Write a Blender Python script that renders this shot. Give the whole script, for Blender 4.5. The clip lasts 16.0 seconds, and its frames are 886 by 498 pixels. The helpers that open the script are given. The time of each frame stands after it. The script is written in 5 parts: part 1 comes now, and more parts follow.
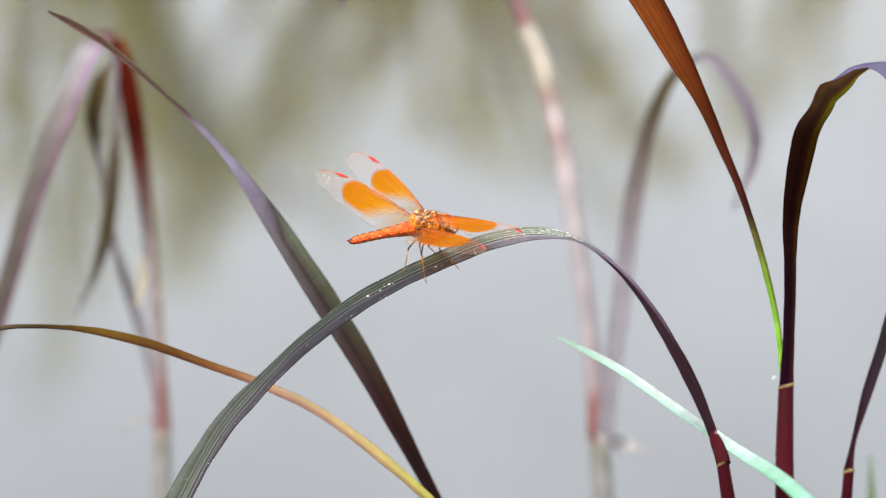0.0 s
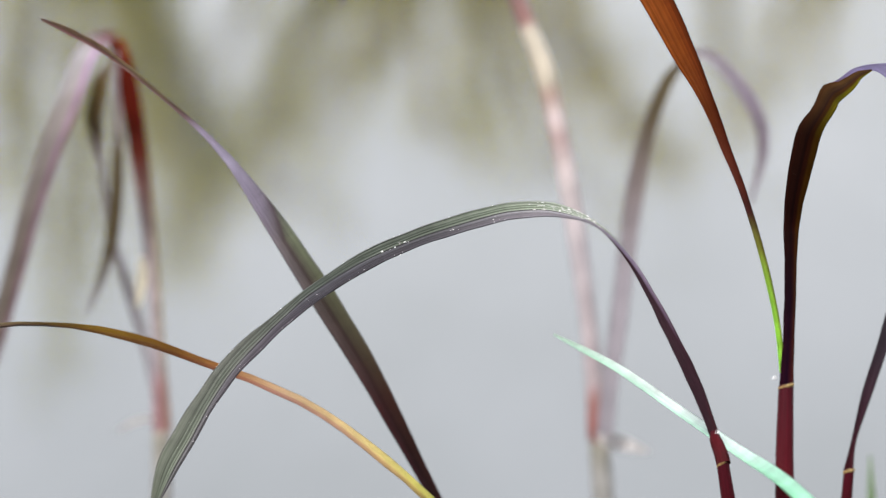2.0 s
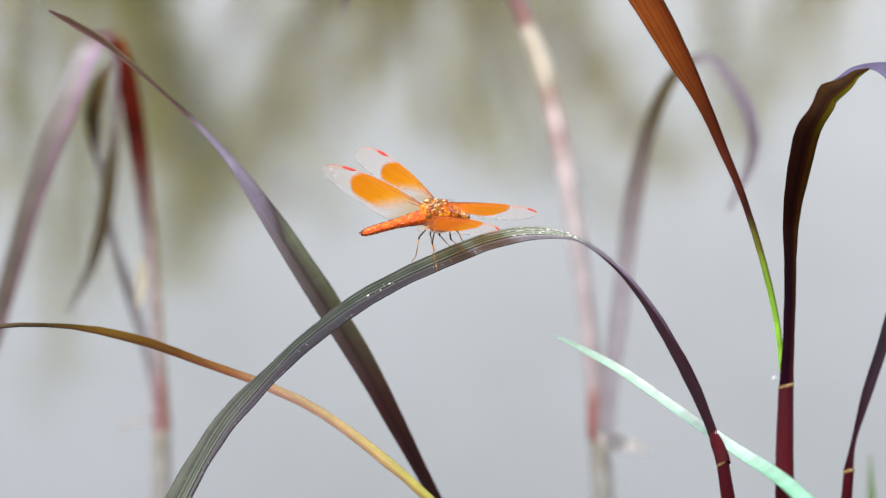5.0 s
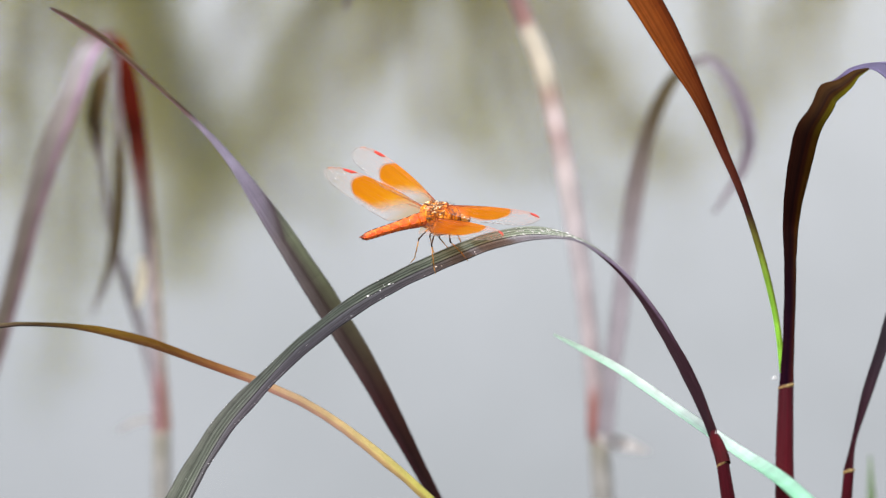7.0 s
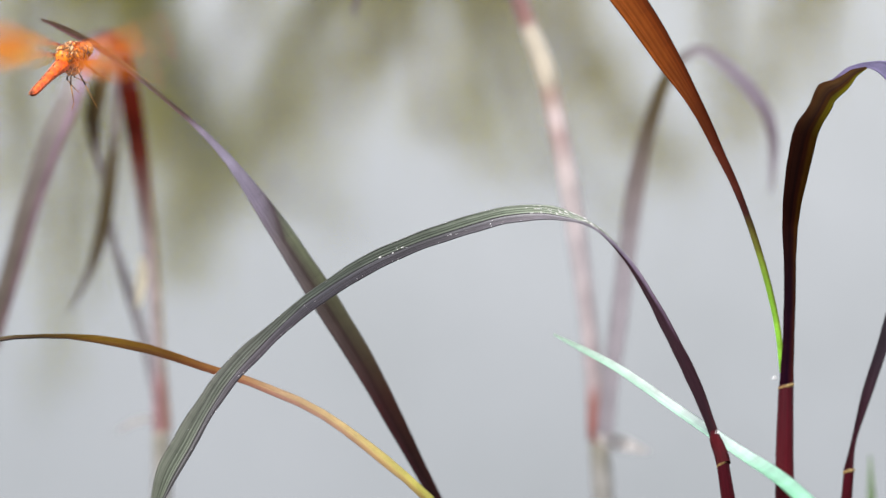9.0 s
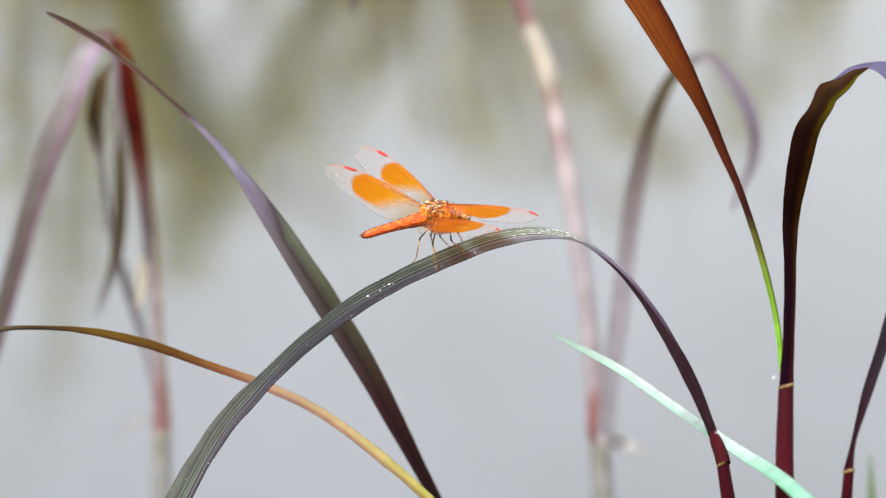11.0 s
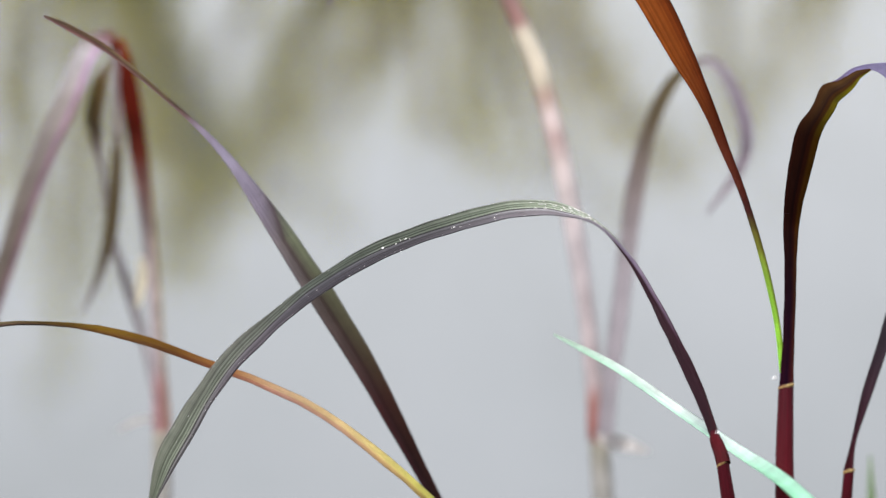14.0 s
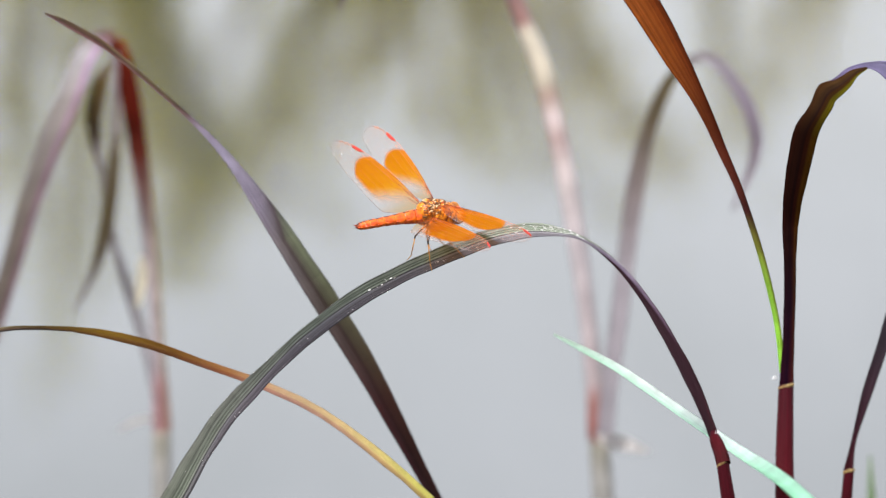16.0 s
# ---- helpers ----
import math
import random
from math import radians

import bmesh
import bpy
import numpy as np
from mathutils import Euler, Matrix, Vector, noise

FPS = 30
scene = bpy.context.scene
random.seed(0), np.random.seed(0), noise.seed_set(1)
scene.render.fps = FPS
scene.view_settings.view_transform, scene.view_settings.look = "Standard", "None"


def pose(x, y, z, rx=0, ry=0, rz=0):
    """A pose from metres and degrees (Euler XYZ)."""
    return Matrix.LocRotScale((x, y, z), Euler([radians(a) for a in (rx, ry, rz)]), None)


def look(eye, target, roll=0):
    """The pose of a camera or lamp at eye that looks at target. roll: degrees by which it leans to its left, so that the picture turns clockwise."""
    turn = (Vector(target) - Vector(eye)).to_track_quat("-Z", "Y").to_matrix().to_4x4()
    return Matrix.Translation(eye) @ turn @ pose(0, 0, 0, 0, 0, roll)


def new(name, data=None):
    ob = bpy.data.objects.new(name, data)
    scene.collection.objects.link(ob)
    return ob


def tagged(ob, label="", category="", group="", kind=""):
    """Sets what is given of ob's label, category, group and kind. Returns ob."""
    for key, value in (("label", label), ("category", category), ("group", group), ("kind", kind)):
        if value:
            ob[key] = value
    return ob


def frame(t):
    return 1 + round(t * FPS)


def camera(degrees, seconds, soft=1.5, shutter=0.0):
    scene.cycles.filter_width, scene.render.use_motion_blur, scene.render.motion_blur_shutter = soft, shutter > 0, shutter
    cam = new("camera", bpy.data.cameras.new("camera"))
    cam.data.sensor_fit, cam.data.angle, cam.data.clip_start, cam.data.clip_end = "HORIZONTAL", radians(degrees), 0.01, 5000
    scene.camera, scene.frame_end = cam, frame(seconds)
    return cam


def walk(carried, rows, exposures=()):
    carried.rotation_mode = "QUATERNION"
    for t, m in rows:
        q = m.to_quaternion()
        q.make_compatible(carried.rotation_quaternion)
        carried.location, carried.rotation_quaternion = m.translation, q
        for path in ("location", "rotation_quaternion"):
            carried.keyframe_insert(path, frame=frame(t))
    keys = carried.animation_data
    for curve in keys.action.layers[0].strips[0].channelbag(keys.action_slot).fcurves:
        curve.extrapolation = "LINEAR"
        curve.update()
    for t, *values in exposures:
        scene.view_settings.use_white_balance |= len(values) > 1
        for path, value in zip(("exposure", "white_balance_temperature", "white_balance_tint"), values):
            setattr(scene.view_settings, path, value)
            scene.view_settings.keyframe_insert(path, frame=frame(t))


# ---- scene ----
cam = camera(7.0, 16.0, soft=1.3, shutter=0.55)
EYE, AIM = (0.0, -1.3963, 0.4202), (0.0, 0.0, 0.224)
cam.data.dof.use_dof = True
cam.data.dof.focus_distance = 1.41
cam.data.dof.aperture_fstop = 30.0
walk(cam, [(0, look(EYE, AIM)), (16.0, look(EYE, AIM))], [(0, 0.59, 6400, 12.5), (16.0, 0.59, 6400, 12.5)])

# ---- light: bright hazy day, sun behind the bank's path ----
world = bpy.data.worlds.new("sky")
scene.world = world
world.use_nodes = True
wn = world.node_tree.nodes
sky = wn.new("ShaderNodeTexSky")
sky.sky_type, sky.sun_disc = "NISHITA", False
sky.sun_elevation, sky.sun_rotation = radians(51.5), radians(-155)
sky.air_density, sky.dust_density, sky.ozone_density = 1.0, 4.0, 1.0
veil = wn.new("ShaderNodeMix")      # thin white cloud over the blue
veil.data_type = "RGBA"
veil.inputs[0].default_value = 0.7
veil.inputs[7].default_value = (6.25, 6.2, 6.12, 1)
world.node_tree.links.new(sky.outputs[0], veil.inputs[6])
world.node_tree.links.new(veil.outputs[2], wn["Background"].inputs[0])
wn["Background"].inputs[1].default_value = 0.15
sun = new("sun", bpy.data.lights.new("sun", "SUN"))
sun.data.energy, sun.data.angle, sun.data.color = 3.6, radians(8), (1.0, 0.96, 0.90)
sun.matrix_basis = look((-3.0, -6.5, 9.0), (0, 0, 0))


# ---- materials ----
def material(name):
    m = bpy.data.materials.new(name)
    m.use_nodes = True
    nodes, links = m.node_tree.nodes, m.node_tree.links
    return m, nodes, links, nodes["Principled BSDF"]


def ramp_node(nodes, stops, ease="LINEAR"):
    r = nodes.new("ShaderNodeValToRGB")
    r.color_ramp.interpolation = ease
    el = r.color_ramp.elements
    el[0].position, el[0].color = stops[0][0], (*stops[0][1], 1)
    el[1].position, el[1].color = stops[-1][0], (*stops[-1][1], 1)
    for p, c in stops[1:-1]:
        el.new(p).color = (*c, 1)
    return r


def blade_material(name, along, rough=0.4, thin=0.35, streak=0.35, across=(), shine=0.5, wander=0.0, rib=(), fold_shade=(), fine=34):
    """A leaf's skin: colours from base to tip, fine veins along it, thin enough to let light through.
    rib: where the midrib runs, along and across; then the lower fold's shade, painted dark: along and its share of the
    width."""
    m, nodes, links, bsdf = material(name)
    uv = nodes.new("ShaderNodeUVMap")
    sep = nodes.new("ShaderNodeSeparateXYZ")
    links.new(uv.outputs[0], sep.inputs[0])
    colour = ramp_node(nodes, along)
    links.new(sep.outputs[0], colour.inputs[0])
    scale = nodes.new("ShaderNodeMapping")
    scale.inputs["Scale"].default_value = (2.5, fine, 1)
    links.new(uv.outputs[0], scale.inputs[0])
    veins = nodes.new("ShaderNodeTexNoise")
    veins.inputs["Scale"].default_value, veins.inputs["Detail"].default_value = 1.0, 3
    links.new(scale.outputs[0], veins.inputs["Vector"])
    blot = nodes.new("ShaderNodeTexNoise")
    blot.inputs["Scale"].default_value, blot.inputs["Detail"].default_value = 160, 4
    geo = nodes.new("ShaderNodeTexCoord")
    links.new(geo.outputs["Object"], blot.inputs["Vector"])
    value = nodes.new("ShaderNodeMapRange")
    value.inputs["From Min"].default_value, value.inputs["From Max"].default_value = 0.3, 0.7
    value.inputs["To Min"].default_value, value.inputs["To Max"].default_value = 1 - streak, 1 + streak
    links.new(veins.outputs[0], value.inputs[0])
    value2 = nodes.new("ShaderNodeMapRange")
    value2.inputs["From Min"].default_value, value2.inputs["From Max"].default_value = 0.3, 0.7
    value2.inputs["To Min"].default_value, value2.inputs["To Max"].default_value = 0.82, 1.15
    links.new(blot.outputs[0], value2.inputs[0])
    both = nodes.new("ShaderNodeMath")
    both.operation = "MULTIPLY"
    links.new(value.outputs[0], both.inputs[0])
    links.new(value2.outputs[0], both.inputs[1])
    hsv = nodes.new("ShaderNodeHueSaturation")
    if across:
        bands = ramp_node(nodes, across)
        over = sep.outputs[1]
        if rib:
            runs = ramp_node(nodes, [(a, (b, b, b)) for a, b in rib])
            links.new(sep.outputs[0], runs.inputs[0])
            moved = nodes.new("ShaderNodeMath")
            moved.operation = "SUBTRACT"
            links.new(over, moved.inputs[0])
            links.new(runs.outputs[0], moved.inputs[1])
            back_ = nodes.new("ShaderNodeMath")
            links.new(moved.outputs[0], back_.inputs[0])
            back_.inputs[1].default_value = 0.5
            over = back_.outputs[0]
        if wander:                                  # ribs that drift from edge to edge
            for freq, much in ((5.0, wander), (40.0, wander * 0.18)):
                drift = nodes.new("ShaderNodeTexNoise")
                drift.noise_dimensions = "1D"
                drift.inputs["Scale"].default_value = freq
                links.new(sep.outputs[0], drift.inputs["W"])
                shift = nodes.new("ShaderNodeMath")
                shift.operation = "MULTIPLY_ADD"
                shift.inputs[1].default_value = much
                links.new(drift.outputs[0], shift.inputs[0])
                lower = nodes.new("ShaderNodeMath")
                lower.operation = "SUBTRACT"
                links.new(over, lower.inputs[0])
                lower.inputs[1].default_value = much * 0.5
                links.new(lower.outputs[0], shift.inputs[2])
                over = shift.outputs[0]
        links.new(over, bands.inputs[0])
        by = nodes.new("ShaderNodeMix")
        by.data_type, by.blend_type = "RGBA", "MULTIPLY"
        by.inputs[0].default_value = 1.0
        links.new(colour.outputs[0], by.inputs[6])
        links.new(bands.outputs[0], by.inputs[7])
        links.new(by.outputs[2], hsv.inputs["Color"])
    else:
        links.new(colour.outputs[0], hsv.inputs["Color"])
    links.new(both.outputs[0], hsv.inputs["Value"])
    out = hsv.outputs[0]
    # shade of the turned-under fold, painted dark into the colour along the lower edge
    if fold_shade:
        share = ramp_node(nodes, [(a, (b, b, b)) for a, b in fold_shade])
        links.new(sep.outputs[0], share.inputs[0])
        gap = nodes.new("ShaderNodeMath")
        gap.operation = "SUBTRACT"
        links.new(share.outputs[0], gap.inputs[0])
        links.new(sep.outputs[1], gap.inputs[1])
        shaded = nodes.new("ShaderNodeMapRange")
        shaded.interpolation_type = "SMOOTHSTEP"
        shaded.inputs["From Min"].default_value, shaded.inputs["From Max"].default_value = -0.04, 0.10
        links.new(gap.outputs[0], shaded.inputs[0])
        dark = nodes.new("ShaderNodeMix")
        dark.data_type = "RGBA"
        links.new(shaded.outputs[0], dark.inputs[0])
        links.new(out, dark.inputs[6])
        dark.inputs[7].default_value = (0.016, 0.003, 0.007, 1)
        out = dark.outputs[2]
    links.new(out, bsdf.inputs["Base Color"])
    bsdf.inputs["Roughness"].default_value = rough
    bsdf.inputs["Specular IOR Level"].default_value = shine
    bump = nodes.new("ShaderNodeBump")
    bump.inputs["Strength"].default_value, bump.inputs["Distance"].default_value = 0.8, 0.0005
    links.new(veins.outputs[0], bump.inputs["Height"])
    links.new(bump.outputs[0], bsdf.inputs["Normal"])
    if thin:
        glow = nodes.new("ShaderNodeBsdfTranslucent")
        links.new(out, glow.inputs[0])
        mix = nodes.new("ShaderNodeMixShader")
        mix.inputs[0].default_value = thin
        links.new(bsdf.outputs[0], mix.inputs[1])
        links.new(glow.outputs[0], mix.inputs[2])
        links.new(mix.outputs[0], nodes["Material Output"].inputs[0])
    return m


def skin_material(name, a, b, scale, rough=0.45, bump=0.3, shine=0.2):
    """Mottled chitin, bark or earth in two colours."""
    m, nodes, links, bsdf = material(name)
    tc = nodes.new("ShaderNodeTexCoord")
    n1 = nodes.new("ShaderNodeTexNoise")
    n1.inputs["Scale"].default_value, n1.inputs["Detail"].default_value = scale, 5
    links.new(tc.outputs["Object"], n1.inputs["Vector"])
    r = ramp_node(nodes, [(0.38, a), (0.62, b)])
    links.new(n1.outputs[0], r.inputs[0])
    links.new(r.outputs[0], bsdf.inputs["Base Color"])
    bsdf.inputs["Roughness"].default_value = rough
    bsdf.inputs["Specular IOR Level"].default_value = shine
    bp = nodes.new("ShaderNodeBump")
    bp.inputs["Strength"].default_value, bp.inputs["Distance"].default_value = bump, 0.3 / scale
    links.new(n1.outputs[0], bp.inputs["Height"])
    links.new(bp.outputs[0], bsdf.inputs["Normal"])
    return m


# pale stretch from 0.32 to 0.43: the crest's sky gloss painted into the colour
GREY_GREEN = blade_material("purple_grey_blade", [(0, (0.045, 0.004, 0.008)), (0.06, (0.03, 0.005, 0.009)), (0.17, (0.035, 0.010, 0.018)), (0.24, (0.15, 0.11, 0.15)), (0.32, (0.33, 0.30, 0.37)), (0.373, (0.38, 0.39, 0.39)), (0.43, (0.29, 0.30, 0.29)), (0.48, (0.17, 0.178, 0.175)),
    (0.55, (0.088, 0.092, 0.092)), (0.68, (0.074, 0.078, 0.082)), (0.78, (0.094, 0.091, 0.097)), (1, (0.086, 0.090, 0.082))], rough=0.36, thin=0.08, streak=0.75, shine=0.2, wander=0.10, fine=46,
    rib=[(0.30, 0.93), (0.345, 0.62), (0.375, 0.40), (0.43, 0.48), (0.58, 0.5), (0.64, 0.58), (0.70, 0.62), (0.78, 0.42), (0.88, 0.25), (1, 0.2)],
    fold_shade=[(0.02, 0.0), (0.09, 0.98), (0.13, 0.93), (0.19, 0.78), (0.24, 0.66), (0.28, 0.56), (0.31, 0.42), (0.34, 0.12), (0.36, 0.0)],
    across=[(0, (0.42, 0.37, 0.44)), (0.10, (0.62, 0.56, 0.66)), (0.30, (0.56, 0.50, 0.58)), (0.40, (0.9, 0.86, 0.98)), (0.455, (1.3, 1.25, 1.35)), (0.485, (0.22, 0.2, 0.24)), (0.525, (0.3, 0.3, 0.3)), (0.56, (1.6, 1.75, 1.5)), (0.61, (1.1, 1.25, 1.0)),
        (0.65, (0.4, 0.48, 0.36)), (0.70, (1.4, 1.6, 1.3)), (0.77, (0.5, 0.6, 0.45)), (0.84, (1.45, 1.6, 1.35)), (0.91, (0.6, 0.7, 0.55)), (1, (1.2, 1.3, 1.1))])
GREY_UNDER = blade_material("purple_grey_underside", [(0, (0.03, 0.006, 0.01)), (0.35, (0.05, 0.03, 0.05)), (1, (0.09, 0.10, 0.08))], thin=0.2)
MAROON = blade_material("maroon_stem", [(0, (0.042, 0.004, 0.006)), (0.8, (0.05, 0.003, 0.006)), (1, (0.04, 0.003, 0.007))], rough=0.5, thin=0, shine=0.05)
DARK_BLADE = blade_material("dark_maroon_blade", [(0, (0.009, 0.001, 0.005)), (0.3, (0.005, 0.001, 0.003)), (0.5, (0.006, 0.0013, 0.001)), (0.75, (0.008, 0.0024, 0.001)),
    (1, (0.05, 0.03, 0.01))], rough=0.8, thin=0.05, streak=0.4, shine=0.02, across=[(0, (1.3, 1.0, 1.0)), (0.3, (1, 0.9, 1)), (0.5, (0.6, 0.5, 1)), (0.60, (1.6, 1.1, 1)), (0.69, (1.6, 1.3, 1)), (0.74, (3.2, 4.2, 1.0)), (1, (4.5, 7.0, 1.0))])
LILAC_TOP = blade_material("lilac_upper_blade", [(0, (0.03, 0.005, 0.02)), (0.45, (0.05, 0.02, 0.04)), (0.6, (0.28, 0.22, 0.5)), (1, (0.3, 0.26, 0.5))], rough=0.35, thin=0.2)
# lilac highlight on the bent blade's top face, given as its base colour
LILAC_FOLD = blade_material("lilac_fold", [(0, (0.10, 0.07, 0.14)), (0.3, (0.22, 0.19, 0.36)), (1, (0.30, 0.28, 0.46))], thin=0.2, streak=0.3)
RUST = blade_material("rust_blade", [(0, (0.34, 0.72, 0.07)), (0.13, (0.30, 0.60, 0.06)), (0.23, (0.14, 0.15, 0.02)), (0.32, (0.04, 0.008, 0.007)),
    (0.45, (0.11, 0.022, 0.009)), (0.60, (0.24, 0.06, 0.010)), (0.75, (0.27, 0.07, 0.012)), (1, (0.2, 0.07, 0.02))], rough=0.55, thin=0.35, streak=0.4, shine=0.1,
    across=[(0, (1.15, 1.15, 1.1)), (0.55, (1, 1, 1)), (0.8, (0.7, 0.6, 0.6)), (1, (0.35, 0.25, 0.3))])
# near-white from 0.48 to 0.72: a bright highlight painted into the mint colour
MINT = blade_material("mint_blade", [(0, (0.20, 0.50, 0.32)), (0.33, (0.36, 0.68, 0.52)), (0.48, (0.66, 0.86, 0.79)), (0.72, (0.72, 0.86, 0.81)), (0.88, (0.50, 0.68, 0.58)), (1, (0.40, 0.56, 0.44))], rough=0.4, thin=0.25, streak=0.3,
    across=[(0, (0.7, 1.0, 0.8)), (0.4, (0.9, 1.0, 0.95)), (0.6, (1.05, 1.05, 1.05)), (1, (1.15, 1.1, 1.12))])
SIDE = blade_material("dusky_blade", [(0, (0.05, 0.008, 0.012)), (0.15, (0.035, 0.012, 0.02)), (0.4, (0.03, 0.022, 0.03)), (1, (0.05, 0.055, 0.05))], rough=0.7, thin=0.15, shine=0.08)
GREEN = blade_material("pale_green_blade", [(0, (0.16, 0.30, 0.10)), (1, (0.24, 0.36, 0.16))], thin=0.4)
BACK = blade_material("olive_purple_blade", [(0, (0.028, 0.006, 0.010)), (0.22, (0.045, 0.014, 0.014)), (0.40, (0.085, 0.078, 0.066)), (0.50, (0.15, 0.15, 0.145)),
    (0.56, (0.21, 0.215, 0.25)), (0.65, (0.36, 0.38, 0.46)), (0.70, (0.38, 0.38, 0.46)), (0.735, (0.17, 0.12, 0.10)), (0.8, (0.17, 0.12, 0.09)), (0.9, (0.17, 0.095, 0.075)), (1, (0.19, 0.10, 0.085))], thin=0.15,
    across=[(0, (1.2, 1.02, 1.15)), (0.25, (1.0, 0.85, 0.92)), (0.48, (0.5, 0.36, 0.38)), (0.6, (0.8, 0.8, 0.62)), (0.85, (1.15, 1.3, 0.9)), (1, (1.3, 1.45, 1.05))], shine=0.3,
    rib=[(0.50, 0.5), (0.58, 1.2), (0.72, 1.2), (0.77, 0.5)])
OCHRE = blade_material("ochre_blade", [(0, (0.34, 0.38, 0.06)), (0.2, (0.50, 0.45, 0.15)), (0.33, (0.58, 0.43, 0.27)), (0.42, (0.48, 0.32, 0.24)), (0.5, (0.28, 0.12, 0.05)), (0.57, (0.13, 0.055, 0.012)), (0.67, (0.14, 0.075, 0.008)),
    (0.76, (0.08, 0.05, 0.018)), (0.86, (0.2, 0.16, 0.13)), (1, (0.2, 0.14, 0.1))], thin=0.25, streak=0.25, shine=0.2, across=[(0, (0.66, 0.52, 0.55)), (0.42, (0.85, 0.70, 0.68)), (0.58, (1.2, 1.22, 1.0)), (0.85, (1.35, 1.42, 1.1)), (1, (1.25, 1.3, 1.2))])
RED_REED = blade_material("red_brown_stalk", [(0, (0.19, 0.11, 0.11)), (0.11, (0.21, 0.13, 0.135)), (0.17, (0.22, 0.19, 0.20)), (0.25, (0.26, 0.23, 0.235)), (0.42, (0.24, 0.21, 0.215)), (0.52, (0.19, 0.155, 0.155)), (0.63, (0.13, 0.07, 0.065)), (0.70, (0.075, 0.016, 0.010)),
    (0.78, (0.055, 0.005, 0.002)), (0.92, (0.06, 0.006, 0.002)), (1, (0.12, 0.02, 0.006))], thin=0, rough=0.75, shine=0.05,
    # painted light round the stalk: lilac highlight on the left, lit right edge
    across=[(0, (1.5, 1.35, 0.85)), (0.12, (1, 1, 1)), (0.45, (1.3, 1.6, 1.8)), (0.55, (1.4, 1.7, 1.9)), (0.64, (1.0, 0.95, 0.95)), (0.8, (0.95, 0.9, 0.9)), (0.9, (1.35, 1.35, 0.85)), (1, (1.5, 1.35, 0.8))])
PALE_STEM = blade_material("grey_olive_stem", [(0, (0.17, 0.17, 0.16)), (0.8, (0.195, 0.19, 0.178)), (0.96, (0.20, 0.19, 0.155)), (1, (0.25, 0.21, 0.19))], thin=0)
LILAC = blade_material("lilac_hanging_blade", [(0, (0.2, 0.10, 0.10)), (0.10, (0.38, 0.35, 0.42)), (0.22, (0.25, 0.215, 0.24)), (0.34, (0.16, 0.135, 0.145)), (0.5, (0.125, 0.10, 0.10)), (0.75, (0.11, 0.088, 0.082)), (1, (0.09, 0.075, 0.068))], thin=0.3, rough=0.7, shine=0.08,
    across=[(0, (1.12, 0.74, 1.10)), (0.25, (1.02, 0.80, 0.95)), (0.45, (0.88, 0.92, 0.78)), (0.8, (0.92, 0.98, 0.84)), (1, (1.0, 0.95, 0.95))])
CURL = blade_material("olive_hanging_blade", [(0, (0.11, 0.075, 0.045)), (0.3, (0.085, 0.06, 0.028)), (0.5, (0.12, 0.10, 0.065)), (0.62, (0.09, 0.072, 0.036)), (0.8, (0.09, 0.075, 0.05)), (1, (0.12, 0.10, 0.11))], thin=0.25, rough=0.75, shine=0.05)
DROOP = blade_material("lilac_to_olive_blade", [(0, (0.22, 0.17, 0.18)), (0.28, (0.26, 0.22, 0.22)), (0.38, (0.10, 0.08, 0.05)), (0.6, (0.075, 0.058, 0.03)), (0.75, (0.07, 0.055, 0.035)), (0.86, (0.11, 0.095, 0.085)), (1, (0.2, 0.18, 0.19))], thin=0.2, rough=0.75, shine=0.05)
HOOK = blade_material("brown_hooked_blade", [(0, (0.16, 0.13, 0.10)), (0.18, (0.08, 0.055, 0.022)), (0.5, (0.07, 0.048, 0.022)), (0.66, (0.10, 0.075, 0.055)), (0.8, (0.2, 0.165, 0.17)), (1, (0.28, 0.25, 0.26))], thin=0.15, rough=0.75, shine=0.05)
PALE = blade_material("pale_dry_stalk", [(0, (0.26, 0.245, 0.255)), (0.4, (0.32, 0.30, 0.32)), (0.7, (0.24, 0.22, 0.235)), (1, (0.12, 0.105, 0.10))], thin=0.1)
PINK = blade_material("pink_cream_stalk", [(0, (0.27, 0.10, 0.09)), (0.07, (0.27, 0.13, 0.12)), (0.11, (0.32, 0.27, 0.28)), (0.35, (0.38, 0.34, 0.36)), (0.5, (0.46, 0.40, 0.40)), (0.56, (0.38, 0.28, 0.27)),
    (0.60, (0.52, 0.44, 0.44)), (0.64, (0.36, 0.26, 0.22)), (0.67, (0.46, 0.41, 0.33)), (0.76, (0.54, 0.49, 0.40)), (0.785, (0.22, 0.12, 0.11)), (1, (0.28, 0.18, 0.17))], thin=0, streak=0.25)
LOOP = blade_material("brown_looping_blade", [(0, (0.27, 0.25, 0.28)), (0.27, (0.28, 0.255, 0.285)), (0.42, (0.17, 0.14, 0.14)), (0.55, (0.07, 0.05, 0.022)), (0.64, (0.07, 0.052, 0.016)), (0.69, (0.25, 0.225, 0.25)), (0.8, (0.20, 0.165, 0.21)),
    (0.9, (0.15, 0.12, 0.15)), (1, (0.22, 0.19, 0.22))], thin=0.2)
HUSK = blade_material("white_dry_husk", [(0, (0.68, 0.65, 0.64)), (1, (0.64, 0.62, 0.62))], thin=0.35, streak=0.1)
CREAM_HUSK = blade_material("cream_dry_husk", [(0, (0.72, 0.67, 0.54)), (1, (0.70, 0.66, 0.54))], thin=0.35, streak=0.1)
COLLAR = skin_material("yellow_collar", (0.17, 0.11, 0.04), (0.27, 0.19, 0.08), 900)
